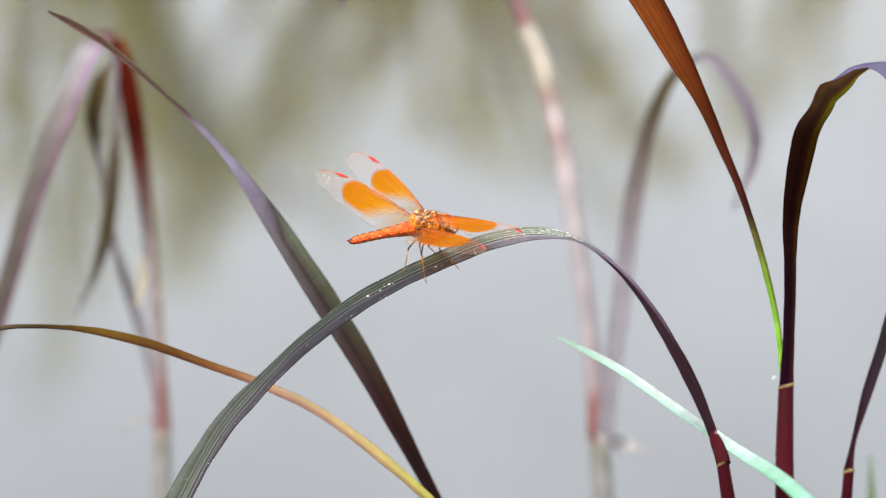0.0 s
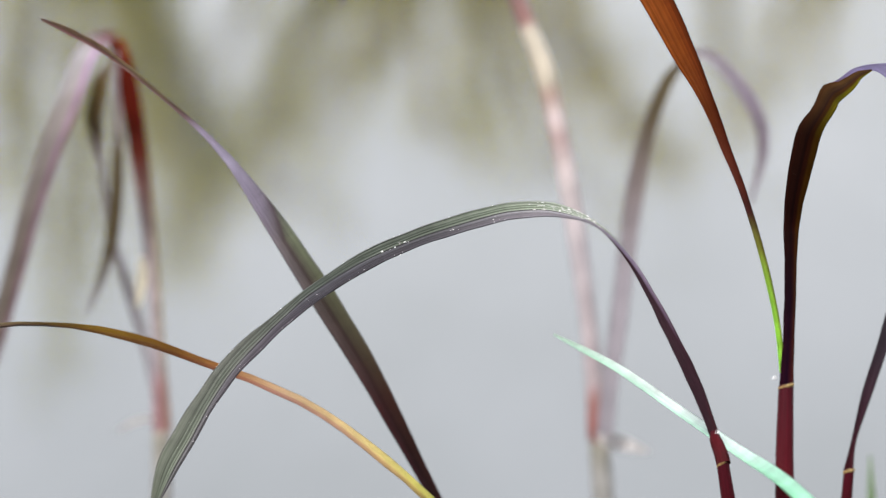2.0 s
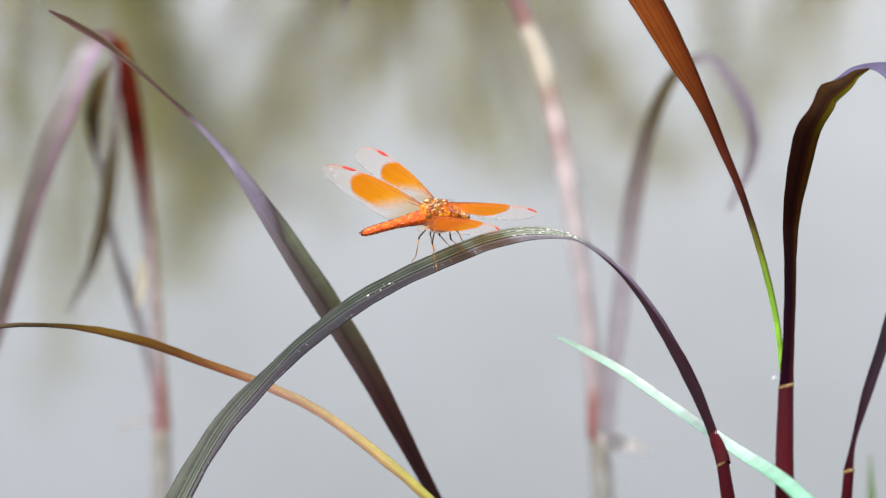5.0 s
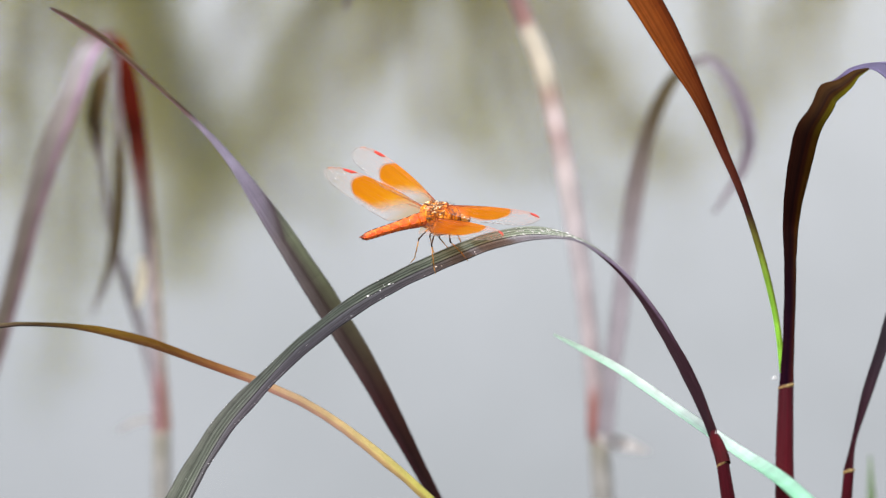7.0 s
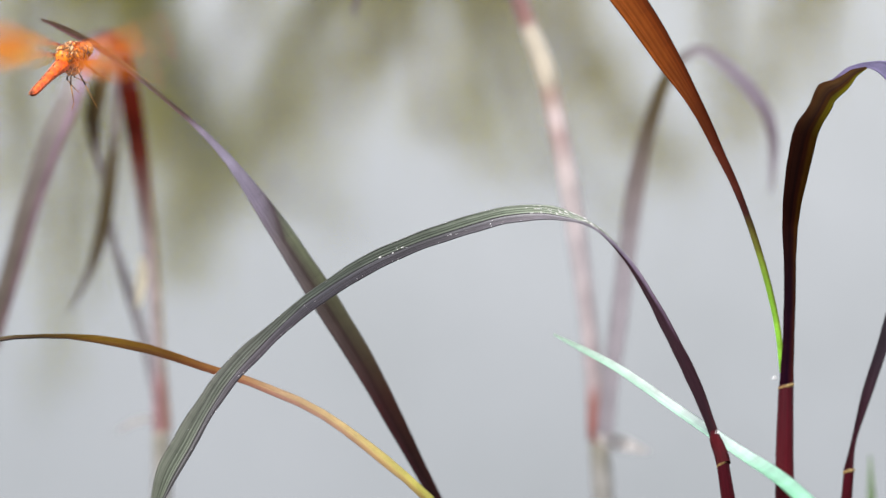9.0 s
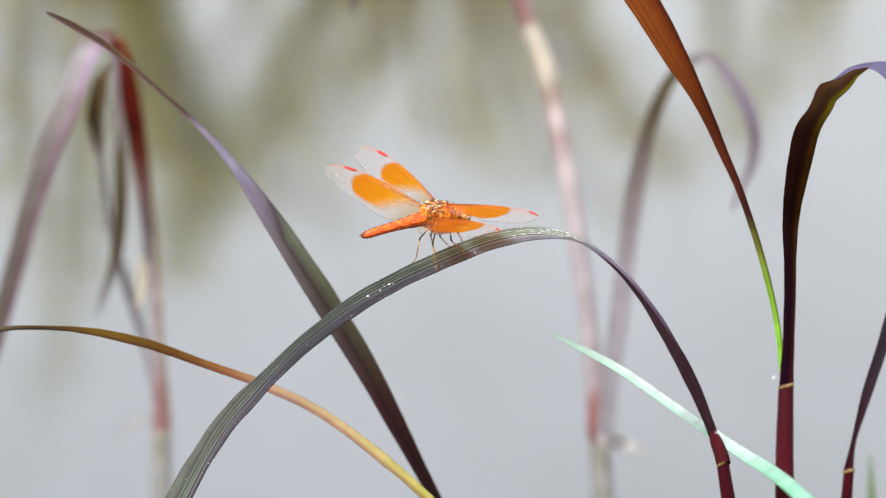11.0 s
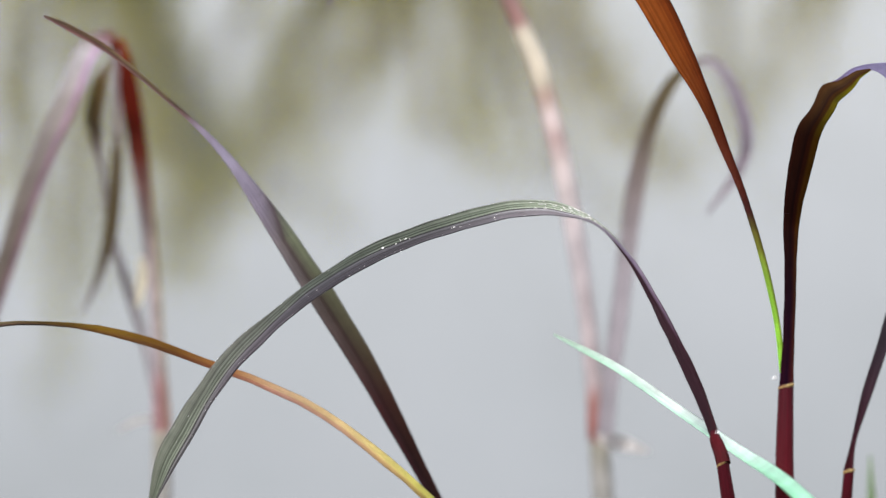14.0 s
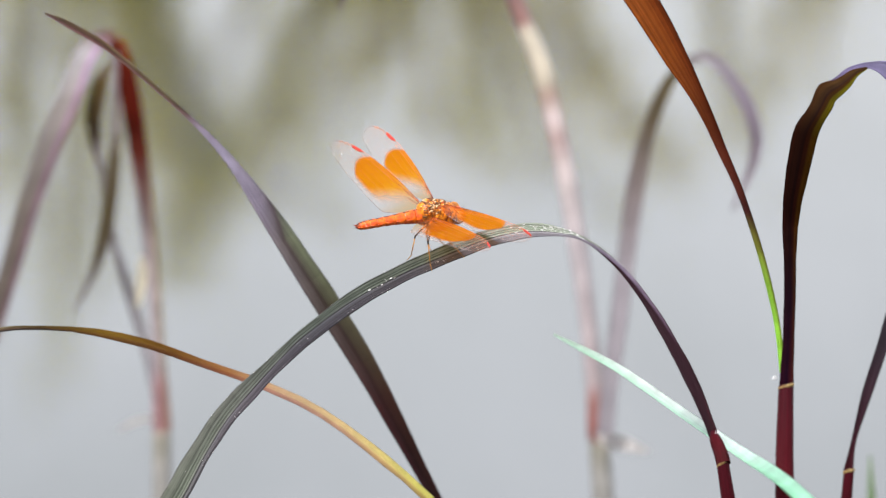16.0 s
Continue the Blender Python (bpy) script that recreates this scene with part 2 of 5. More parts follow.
FLUFF = skin_material("white_fluff", (0.7, 0.7, 0.72), (0.85, 0.85, 0.86), 900, 0.6)


# ---- mesh helpers ----
def link_mesh(name, mesh, parent, mats, label=""):
    for m in mats:
        mesh.materials.append(m)
    ob = new(name, mesh)
    ob.parent = parent
    if label:
        tagged(ob, label)
    return ob


def part(name, bm, mats, parent, label="", smooth=True):
    mesh = bpy.data.meshes.new(name)
    for f in bm.faces:
        f.smooth = smooth
    bm.to_mesh(mesh)
    bm.free()
    return link_mesh(name, mesh, parent, mats if isinstance(mats, (list, tuple)) else [mats], label)


def thing(name, at, label, category, group=""):
    ob = new(name)
    ob.empty_display_size = 0.01
    ob.matrix_basis = at if isinstance(at, Matrix) else Matrix.Translation(at)
    return tagged(ob, label, category, group)


def spline(points, n, straight=False):
    """Catmull-Rom through the rows, or straight from row to row, evenly spaced by length."""
    p = np.array([points[0], *points, points[-1]], float)
    p[0], p[-1] = 2 * p[1] - p[2], 2 * p[-2] - p[-3]
    dense = []
    for i in range(1, len(p) - 2):
        for f in np.linspace(0, 1, 24, endpoint=False):
            a, b, c, d = p[i - 1:i + 3]
            dense.append(b + (c - b) * f if straight else 0.5 * (2 * b + (c - a) * f + (2 * a - 5 * b + 4 * c - d) * f * f + (3 * b - a - 3 * c + d) * f ** 3))
    dense.append(p[-2])
    dense = np.array(dense)
    run = np.concatenate([[0], np.cumsum(np.linalg.norm(np.diff(dense[:, :3], axis=0), axis=1))])
    at = np.linspace(0, run[-1], n)
    return np.stack([np.interp(at, run, dense[:, k]) for k in range(dense.shape[1])], 1), run[-1]


def foot(points):
    """The stalk carried on down into the mud."""
    x, y, z, w, tilt = points[0]
    if z < -0.1:
        return points
    x2, y2, z2 = points[1][:3]
    steps = max(1, round((z + 0.15) / 0.03))
    lean = Vector((x - x2, y - y2)) / max(0.005, math.dist((x, y, z), (x2, y2, z2)))
    down = [(x + lean.x * 0.05 * (1 - 0.5 ** k), y + lean.y * 0.05 * (1 - 0.5 ** k), z - (z + 0.15) * k / steps, w, tilt) for k in range(steps, 0, -1)]
    return down + points


FRONT = Vector((0, -0.990, 0.139))   # the side that the blades turn to the path along the bank


def blade_rings(points, n, fold, thick, round_=False, wave=0.0, seed=0, straight=False):
    """Rings of a leaf blade (or round stalk) along a curve; rows are x, y, z, width, tilt."""
    rows, length = spline(points, n, straight)
    centre = [Vector(r[:3]) for r in rows]
    rings = []
    for i, c in enumerate(centre):
        tangent = (centre[min(i + 1, n - 1)] - centre[max(i - 1, 0)]).normalized()
        side = tangent.cross(FRONT).normalized()
        up = side.cross(tangent).normalized()
        tilt = radians(rows[i][4])
        if side.z < 0:
            tilt = -tilt
        side, up = side * math.cos(tilt) - up * math.sin(tilt), up * math.cos(tilt) + side * math.sin(tilt)
        w = max(rows[i][3], 0.0004) / 2
        ring = []
        if round_:
            for k in range(16):
                a = -2 * math.pi * k / 16
                ring.append(c + side * (w * math.cos(a)) + up * (w * math.sin(a)))
        else:
            t = min(thick, w * 0.8)
            for k in range(13):
                v = k / 6 - 1
                edge = 1 + wave * noise.noise((i * 0.22, 3.0 * (v > 0), seed))
                lift = fold * w * (abs(v) ** 1.4) + 0.035 * w * math.cos(v * 15)
                ring.append(c + side * (v * w * edge) + up * lift)
            for k in range(11, 0, -1):
                v = k / 6 - 1
                edge = 1 + wave * noise.noise((i * 0.22, 3.0 * (v > 0), seed))
                lift = fold * w * (abs(v) ** 1.4) - t * (1.6 - abs(v)) - (t * 1.2 if abs(v) < 0.1 else 0)
                ring.append(c + side * (v * w * edge) + up * lift)
        rings.append(ring)
    return centre, rings, length


def ring_normals(rings):
    """Smooth normals over all rings of one blade, so that its pieces meet without a seam."""
    a = np.array([[tuple(p) for p in r] for r in rings])
    du = np.gradient(a, axis=0)
    dv = np.roll(a, -1, 1) - np.roll(a, 1, 1)
    nn = np.cross(dv, du)
    return nn / np.maximum(np.linalg.norm(nn, axis=2, keepdims=True), 1e-12)


def blade(name, points, mats, parent, pieces=12, per=6, fold=0.25, thick=0.0003, round_=False, label="", wave=0.0, seed=0, rooted=False, straight=False):
    """A blade in rigid pieces, one behind the other. Returns [(object, start, end)] in the parent's space."""
    n = pieces * per + 1
    base = parent.matrix_basis.translation
    below = 0.0
    if rooted:
        full = foot(points)
        runs = [math.dist(a[:3], b[:3]) for a, b in zip(full, full[1:])]
        below = sum(runs[:len(full) - len(points)]) / sum(runs)
        points = full
    centre, rings, length = blade_rings(points, n, fold, thick, round_, wave, seed, straight)
    normals = ring_normals(rings)
    m = len(rings[0])
    made = []
    for s in range(pieces):
        lo, hi = s * per, (s + 1) * per
        start = centre[lo]
        verts, norms, faces, uvs, kinds = [], [], [], [], []
        for i in range(lo, hi + 1):
            verts += [tuple(p - start) for p in rings[i]]
            norms += [tuple(q) for q in normals[i]]
        for i in range(hi - lo):
            for k in range(m):
                k2 = (k + 1) % m
                faces.append((i * m + k, i * m + k2, (i + 1) * m + k2, (i + 1) * m + k))
                over = (lambda q: q / m) if round_ else (lambda q: min(q, 24 - q) / 12 if q else 0.0)
                va, vb = over(k), over(k2 if k2 else (m if round_ else 0))
                ua, ub = [max(0.0, (q / (n - 1) - below) / (1 - below)) for q in (lo + i, lo + i + 1)]
                uvs += [(ua, va), (ua, vb), (ub, vb), (ub, va)]
                kinds.append(0 if round_ or k < 12 else len(mats) - 1)
        if s == 0:
            faces.append(tuple(range(m)))
            uvs += [(0, 0.5)] * m
            kinds.append(0)
        if s == pieces - 1:
            faces.append(tuple((hi - lo) * m + k for k in range(m)))
            uvs += [(1, 0.5)] * m
            kinds.append(0)
        mesh = bpy.data.meshes.new(name)
        mesh.from_pydata(verts, [], faces)
        mesh.polygons.foreach_set("use_smooth", [True] * len(faces))
        mesh.polygons.foreach_set("material_index", kinds)
        layer = mesh.uv_layers.new(name="UVMap")
        layer.data.foreach_set("uv", [c for q in uvs for c in q])
        mesh.normals_split_custom_set_from_vertices(norms)
        ob = link_mesh(name, mesh, parent, mats, label)
        ob.matrix_basis = Matrix.Translation(start - base)
        made.append((ob, start - base, centre[hi] - base))
    return made


def bend(made, rows, stiff=0.5, from_=0.0, slack=0.0, starts=None, profile=None):
    """Sway a blade about its foot: rows of seconds and degrees (positive lifts the tip clockwise as seen from the bank)."""
    count = len(made)
    keyed = [[] for _ in made]
    ends = []
    for k, (t, angle, *lag) in enumerate(rows):
        loose = lag[0] if lag else slack
        q = made[0][1] + (starts[k] if starts else Vector())
        for i, (ob, a, b) in enumerate(made):
            share = min(1.0, max(0.0, (i + 0.5) / count - from_) / stiff)
            if profile:
                share = float(np.interp((i + 0.5) / count, *zip(*profile)))
            share *= 1 - loose * max(0.0, (i + 0.5) / count - (0.33 if profile else 0.5)) * 2
            turn = Matrix.Rotation(radians(angle) * share, 3, "Y")
            keyed[i].append((t, Matrix.Translation(q) @ turn.to_4x4()))
            q = q + turn @ (b - a)
        ends.append(q - made[-1][2])
    for (ob, a, b), poses in zip(made, keyed):
        walk(ob, poses)
    return ends            # how far the far end has moved in each row


def tube(bm, path, radii, sides=8, cap=True):
    """A round tube through points, added to bm."""
    rings = []
    for i, p in enumerate(path):
        p = Vector(p)
        t = (Vector(path[min(i + 1, len(path) - 1)]) - Vector(path[max(i - 1, 0)])).normalized()
        ref = Vector((0, 0, 1)) if abs(t.z) < 0.9 else Vector((1, 0, 0))
        a = t.cross(ref).normalized()
        b = t.cross(a)
        r = radii[i] if isinstance(radii, (list, tuple)) else radii
        rings.append([bm.verts.new(p + (a * math.cos(2 * math.pi * k / sides) + b * math.sin(2 * math.pi * k / sides)) * r) for k in range(sides)])
    for u, v in zip(rings, rings[1:]):
        for k in range(sides):
            bm.faces.new((u[k], u[(k + 1) % sides], v[(k + 1) % sides], v[k]))
    if cap:
        bm.faces.new(rings[0][::-1])
        bm.faces.new(rings[-1])


def ball(bm, at, size, turn=None, u=16, v=10):
    """An ellipsoid added to bm. Returns its vertices."""
    m = Matrix.Translation(at) @ (turn.to_4x4() if turn else Matrix()) @ Matrix.Diagonal((*size, 1))
    return bmesh.ops.create_uvsphere(bm, u_segments=u, v_segments=v, radius=1, matrix=m)["verts"]


# ---- ground, water, far bank ----
def build_ground():
    m, nodes, links, bsdf = material("muddy_ground")
    tc = nodes.new("ShaderNodeTexCoord")
    big, fine = nodes.new("ShaderNodeTexNoise"), nodes.new("ShaderNodeTexNoise")
    big.inputs["Scale"].default_value, fine.inputs["Scale"].default_value = 0.7, 25
    fine.inputs["Detail"].default_value = 6
    for x in (big, fine):
        links.new(tc.outputs["Object"], x.inputs["Vector"])
    r = ramp_node(nodes, [(0.35, (0.10, 0.085, 0.05)), (0.6, (0.07, 0.10, 0.03)), (0.8, (0.10, 0.12, 0.05))])
    links.new(big.outputs[0], r.inputs[0])
    links.new(r.outputs[0], bsdf.inputs["Base Color"])
    bsdf.inputs["Roughness"].default_value = 0.95
    bp = nodes.new("ShaderNodeBump")
    bp.inputs["Distance"].default_value = 0.05
    links.new(fine.outputs[0], bp.inputs["Height"])
    links.new(bp.outputs[0], bsdf.inputs["Normal"])
    bm = bmesh.new()
    xs = sorted({*np.linspace(-40, 40, 33).tolist(), *np.linspace(-4.8, 4.8, 25).tolist(), -2500, -600, -150, 150, 600, 2500})
    ys = sorted({*np.linspace(-6, 36, 43).tolist(), *np.linspace(-1.8, 1.8, 19).tolist(), -2500, -600, -100, -25, 60, 150, 600, 2500})
    grid = []
    for y in ys:
        row = []
        for x in xs:
            inside = min(1, max(0, (y + 0.55 + 0.35 * noise.noise((x * 0.7, 0, 3))) / 1.6)) * min(1, max(0, (26 - y) / 3)) * min(1, max(0, (38 - abs(x)) / 6))
            z = 0.1 - 0.8 * inside + (0.06 * noise.noise((x * 0.4, y * 0.4, 0)) + 0.015 * noise.noise((x * 3, y * 3, 1))) * (abs(x) < 60)
            row.append(bm.verts.new((x, y, z)))
        grid.append(row)
    for a, b in zip(grid, grid[1:]):
        for k in range(len(xs) - 1):
            bm.faces.new((a[k], a[k + 1], b[k + 1], b[k]))
    ob = part("ground", bm, m, None)
    return tagged(ob, "muddy grassy earth around the pond", "ground", kind="structure")


def build_water():
    m, nodes, links, bsdf = material("still_pond_water")
    bsdf.inputs["Base Color"].default_value = (0.34, 0.36, 0.36, 1)
    bsdf.inputs["Roughness"].default_value = 0.03
    bsdf.inputs["IOR"].default_value = 1.33
    tc = nodes.new("ShaderNodeTexCoord")
    murk = nodes.new("ShaderNodeTexNoise")
    murk.inputs["Scale"].default_value, murk.inputs["Detail"].default_value = 1.0, 3
    drawn = nodes.new("ShaderNodeMapping")
    drawn.inputs["Scale"].default_value = (11, 1.6, 1)
    links.new(tc.outputs["Object"], drawn.inputs[0])
    links.new(drawn.outputs[0], murk.inputs["Vector"])
    r = ramp_node(nodes, [(0.32, (0.040, 0.047, 0.044)), (0.5, (0.058, 0.066, 0.066)), (0.68, (0.076, 0.084, 0.086))])
    links.new(murk.outputs[0], r.inputs[0])
    links.new(r.outputs[0], bsdf.inputs["Base Color"])
    mp = nodes.new("ShaderNodeMapping")
    mp.inputs["Scale"].default_value = (6, 16, 1)
    links.new(tc.outputs["Object"], mp.inputs[0])
    swell = nodes.new("ShaderNodeTexNoise")
    swell.inputs["Scale"].default_value, swell.inputs["Detail"].default_value = 1.0, 2.5
    links.new(mp.outputs[0], swell.inputs["Vector"])
    bp = nodes.new("ShaderNodeBump")
    bp.inputs["Strength"].default_value, bp.inputs["Distance"].default_value = 1.0, 0.00004
    links.new(swell.outputs[0], bp.inputs["Height"])
    links.new(bp.outputs[0], bsdf.inputs["Normal"])
    bm = bmesh.new()
    bmesh.ops.create_grid(bm, x_segments=20, y_segments=20, size=1, matrix=Matrix.Translation((0, 12.5, 0)) @ Matrix.Diagonal((37, 13.3, 1, 1)))
    ob = part("water", bm, m, None)
    return tagged(ob, "calm murky grey pond water mirroring the sky", "water", kind="structure")


ground = build_ground()
water = build_water()

# crowns over the far bank: each bough as x, z of its foot, two bends and its tip, and how densely it is leaved
LEFT_BOUGHS = [
    ((-1.78, 2.54), (-1.79, 2.75), (-1.80, 3.10), (-1.81, 3.53), 10),
    ((-1.58, 2.51), (-1.48, 2.68), (-1.37, 2.77), (-1.23, 2.82), 6),
    ((-1.20, 2.61), (-1.18, 2.89), (-1.17, 3.10), (-1.13, 3.32), 4),
    ((-1.19, 3.26), (-1.11, 3.39), (-1.03, 3.46), (-0.86, 3.49), 36),
    ((-0.34, 2.56), (-0.45, 2.80), (-0.69, 3.01), (-0.86, 3.46), 10),
    ((-0.28, 2.61), (-0.41, 2.99), (-0.56, 3.18), (-0.76, 3.42), 6),
    ((-0.52, 2.56), (-0.57, 2.87), (-0.69, 3.13), (-0.81, 3.34), 6),
    ((-1.53, 3.06), (-1.51, 3.22), (-1.48, 3.53), (-1.51, 3.98), 6),
    ((-1.31, 2.89), (-1.33, 3.13), (-1.36, 3.37), (-1.39, 3.70), 3),
    ((-1.74, 3.13), (-1.72, 3.34), (-1.70, 3.53), (-1.68, 3.79), 4),
    ((-1.03, 3.44), (-1.09, 3.58), (-1.13, 3.72), (-1.19, 3.89), 9),
    ((-0.83, 2.61), (-0.90, 2.89), (-0.95, 3.08), (-1.02, 3.29), 2),
    ((-1.58, 3.53), (-1.60, 3.84), (-1.61, 4.13), (-1.62, 4.42), 6),
    ((-0.92, 3.48), (-0.97, 3.65), (-1.02, 3.77), (-1.06, 3.94), 6),
    ((-1.04, 3.46), (-1.09, 3.60), (-1.13, 3.72), (-1.18, 3.87), 4),
]
MIDDLE_BOUGHS = [
    ((-0.20, 2.54), (-0.22, 2.80), (-0.27, 2.96), (-0.34, 3.10), 4),
    ((0.08, 2.61), (0.09, 2.96), (0.11, 3.20), (0.12, 3.42), 11),
    ((0.15, 2.61), (0.18, 2.96), (0.22, 3.20), (0.27, 3.46), 7),
    ((0.06, 2.54), (-0.20, 2.80), (-0.43, 3.10), (-0.59, 3.39), 5),
    ((-0.43, 2.56), (-0.45, 2.70), (-0.47, 2.80), (-0.48, 2.84), 5),
    ((-0.73, 3.46), (-0.62, 3.58), (-0.52, 3.67), (-0.38, 3.79), 3),
    ((0.41, 3.37), (0.53, 3.51), (0.65, 3.63), (0.79, 3.77), 2),
    ((-0.20, 2.89), (-0.31, 3.10), (-0.45, 3.29), (-0.62, 3.51), 5),
    ((-0.06, 3.22), (0.08, 3.37), (0.22, 3.46), (0.41, 3.56), 3),
]
RIGHT_BOUGHS = [
    ((0.34, 2.54), (0.51, 2.94), (0.72, 3.22), (1.01, 3.47), 12),
    ((0.55, 2.54), (0.65, 3.01), (0.81, 3.29), (0.95, 3.46), 13),
    ((1.44, 2.54), (1.42, 2.75), (1.38, 2.96), (1.32, 3.20), 6),
    ((1.63, 2.54), (1.61, 2.75), (1.58, 2.91), (1.56, 3.10), 5),
    ((0.22, 2.54), (0.37, 2.89), (0.51, 3.20), (0.53, 3.39), 6),
    ((1.18, 2.54), (1.16, 2.89), (1.21, 3.22), (1.28, 3.46), 6),
]
BARK = skin_material("grey_bark", (0.10, 0.08, 0.06), (0.2, 0.17, 0.13), 12, 0.9)
FOLIAGE = blade_material("olive_foliage", [(0, (0.41, 0.37, 0.010)), (1, (0.51, 0.45, 0.016))], rough=0.6, thin=0.45, shine=0.2)
DULL_FOLIAGE = blade_material("dull_olive_foliage", [(0, (0.45, 0.39, 0.07)), (1, (0.54, 0.46, 0.10))], rough=0.6, thin=0.45, shine=0.2)


def leaf_cloud(centres, rng, size):
    verts, faces = [], []
    for c in centres:
        d = Vector((rng.uniform(-1, 1), rng.uniform(-1, 1), rng.uniform(-1.2, 0.3))).normalized()
        s = d.cross(Vector((rng.uniform(-1, 1), rng.uniform(-1, 1), rng.uniform(-1, 1)))).normalized()
        k = size * rng.uniform(0.6, 1.3)
        n = len(verts)
        up = d.cross(s) * k * 0.08
        verts += [tuple(c), tuple(c + d * k * 0.5 + s * k * 0.22 + up), tuple(c + d * k), tuple(c + d * k * 0.5 - s * k * 0.22 + up)]
        faces += [(n, n + 1, n + 2), (n, n + 2, n + 3)]
    mesh = bpy.data.meshes.new("crown")
    mesh.from_pydata(verts, [], faces)
    return mesh


def tree(x, y, boughs, seed, leaves):
    rng = random.Random(seed)
    ob = thing("tree", (x, y, 0.3), "broad olive-green tree with drooping leafy boughs on the far bank", "tree", "trees on the far bank")
    bm = bmesh.new()
    top = Vector((0.1, 0, 1.9))
    tube(bm, [(0, 0, -0.3), (0.03, 0.02, 0.7), (0.12, 0, 1.3), tuple(top)], [0.17, 0.13, 0.11, 0.08], 10)
    part("trunk", bm, BARK, ob)
    spots = []
    for *b, dense in boughs:
        deep = rng.uniform(-0.25, 0.25)
        pts = [(px - x, deep * k / 3, pz - 0.3, 0.03 * (1 - k / 4)) for k, (px, pz) in enumerate(b)]
        pts.insert(0, (top.x, 0, top.z - rng.uniform(0, 0.7), 0.05))
        rows, length = spline(pts, 40)
        limb = bmesh.new()
        tube(limb, [tuple(r[:3]) for r in rows], [max(0.005, r[3]) for r in rows], 6)
        part("limb", limb, BARK, ob)
        for i in range(3, 40):
            spread = 0.08 + 0.04 * math.sin(i * 0.8 + deep * 9)
            for n in range(round(dense * (1.25 - 0.5 * i / 40))):
                wide = spread * (0.6 if n % 3 else 1.3)
                spots.append(Vector(rows[i][:3]) + Vector((rng.gauss(0, wide), rng.gauss(0, 0.2), rng.gauss(0, wide))))
    for _ in range(9000):   # the dense heart of the crown
        a = rng.uniform(0, 2 * math.pi)
        rr = 1.5 * math.sqrt(rng.random())
        spots.append(Vector((rr * math.cos(a), 0.8 * rr * math.sin(a), 1.35 + rng.gauss(0, 0.3))))
    link_mesh("crown", leaf_cloud(spots, rng, 0.09), ob, [leaves], "many small olive leaves")
    return ob


BANK_Y = 28.6
tree(-1.55, BANK_Y, LEFT_BOUGHS, 1, FOLIAGE)
tree(-0.25, BANK_Y + 0.3, MIDDLE_BOUGHS, 2, FOLIAGE)
tree(1.3, BANK_Y, RIGHT_BOUGHS, 3, DULL_FOLIAGE)

# ---- the grass in and behind the water's edge ----
ARCH_STEM = [(0.0559, -0.0492, 0.1161, 0.00322, 0), (0.0557, -0.0446, 0.1479, 0.00311, 0), (0.0550, -0.0408, 0.1745, 0.00291, 0),
    (0.0544, -0.0398, 0.1818, 0.00268, 0), (0.0532, -0.0378, 0.1882, 0.00237, 0)]
ARCH_BLADE = [(0.0534, -0.0380, 0.1880, 0.00193, 0), (0.0507, -0.0315, 0.1951, 0.00198, 2), (0.0475, -0.0236, 0.2019, 0.00247, 4),
    (0.0436, -0.0155, 0.2085, 0.00227, 6), (0.0391, -0.0075, 0.2149, 0.00181, 8), (0.0336, -0.0007, 0.2207, 0.00129, 9),
    (0.0263, -0.0001, 0.2258, 0.00101, 12), (0.0176, 0.0005, 0.2269, 0.00284, 15), (0.0089, 0.0001, 0.2253, 0.00355, 16),
    (0.0006, -0.0003, 0.2220, 0.00385, 18), (-0.0075, -0.0008, 0.2184, 0.00365, 19), (-0.0153, -0.0015, 0.2142, 0.00396, 20),
    (-0.0225, -0.0022, 0.2091, 0.00385, 21), (-0.0293, -0.0029, 0.2034, 0.00359, 21), (-0.0357, -0.0038, 0.1973, 0.00385, 22),
    (-0.0417, -0.0047, 0.1909, 0.00474, 23), (-0.0468, -0.0058, 0.1837, 0.00471, 25), (-0.0511, -0.0068, 0.1760, 0.00520, 26),
    (-0.0543, -0.0076, 0.1702, 0.00460, 26), (-0.0574, -0.0088, 0.1620, 0.00099, 27)]
TALL_STEM = [(0.0633, -0.0912, 0.1255, 0.00416, 0), (0.0631, -0.0866, 0.1564, 0.00406, 0), (0.0633, -0.0756, 0.1809, 0.00376, 0),
    (0.0635, -0.0681, 0.1977, 0.00327, 0), (0.0639, -0.0638, 0.2071, 0.00282, 0)]
TALL_BLADE = [(0.0640, -0.0639, 0.2068, 0.00272, 0), (0.0650, -0.0509, 0.2141, 0.00222, 0), (0.0658, -0.0384, 0.2209, 0.00225, 0),
    (0.0663, -0.0280, 0.2264, 0.00237, 0), (0.0667, -0.0193, 0.2312, 0.00303, 0), (0.0672, -0.0186, 0.2362, 0.00371, 0),
    (0.0683, -0.0179, 0.2421, 0.00460, 0), (0.0695, -0.0171, 0.2478, 0.00478, 0), (0.0702, -0.0168, 0.2498, 0.00480, 0),
    (0.0718, -0.0162, 0.2522, 0.00407, 0), (0.0729, -0.0150, 0.2539, 0.00419, 0), (0.0738, -0.0139, 0.2556, 0.00444, 0),
    (0.0746, -0.0127, 0.2563, 0.00487, 0), (0.0767, -0.0104, 0.2571, 0.00332, 0), (0.0783, -0.0086, 0.2581, 0.00274, 0),
    (0.0797, -0.0069, 0.2592, 0.00191, 0), (0.0823, -0.0042, 0.2599, 0.00035, 0)]
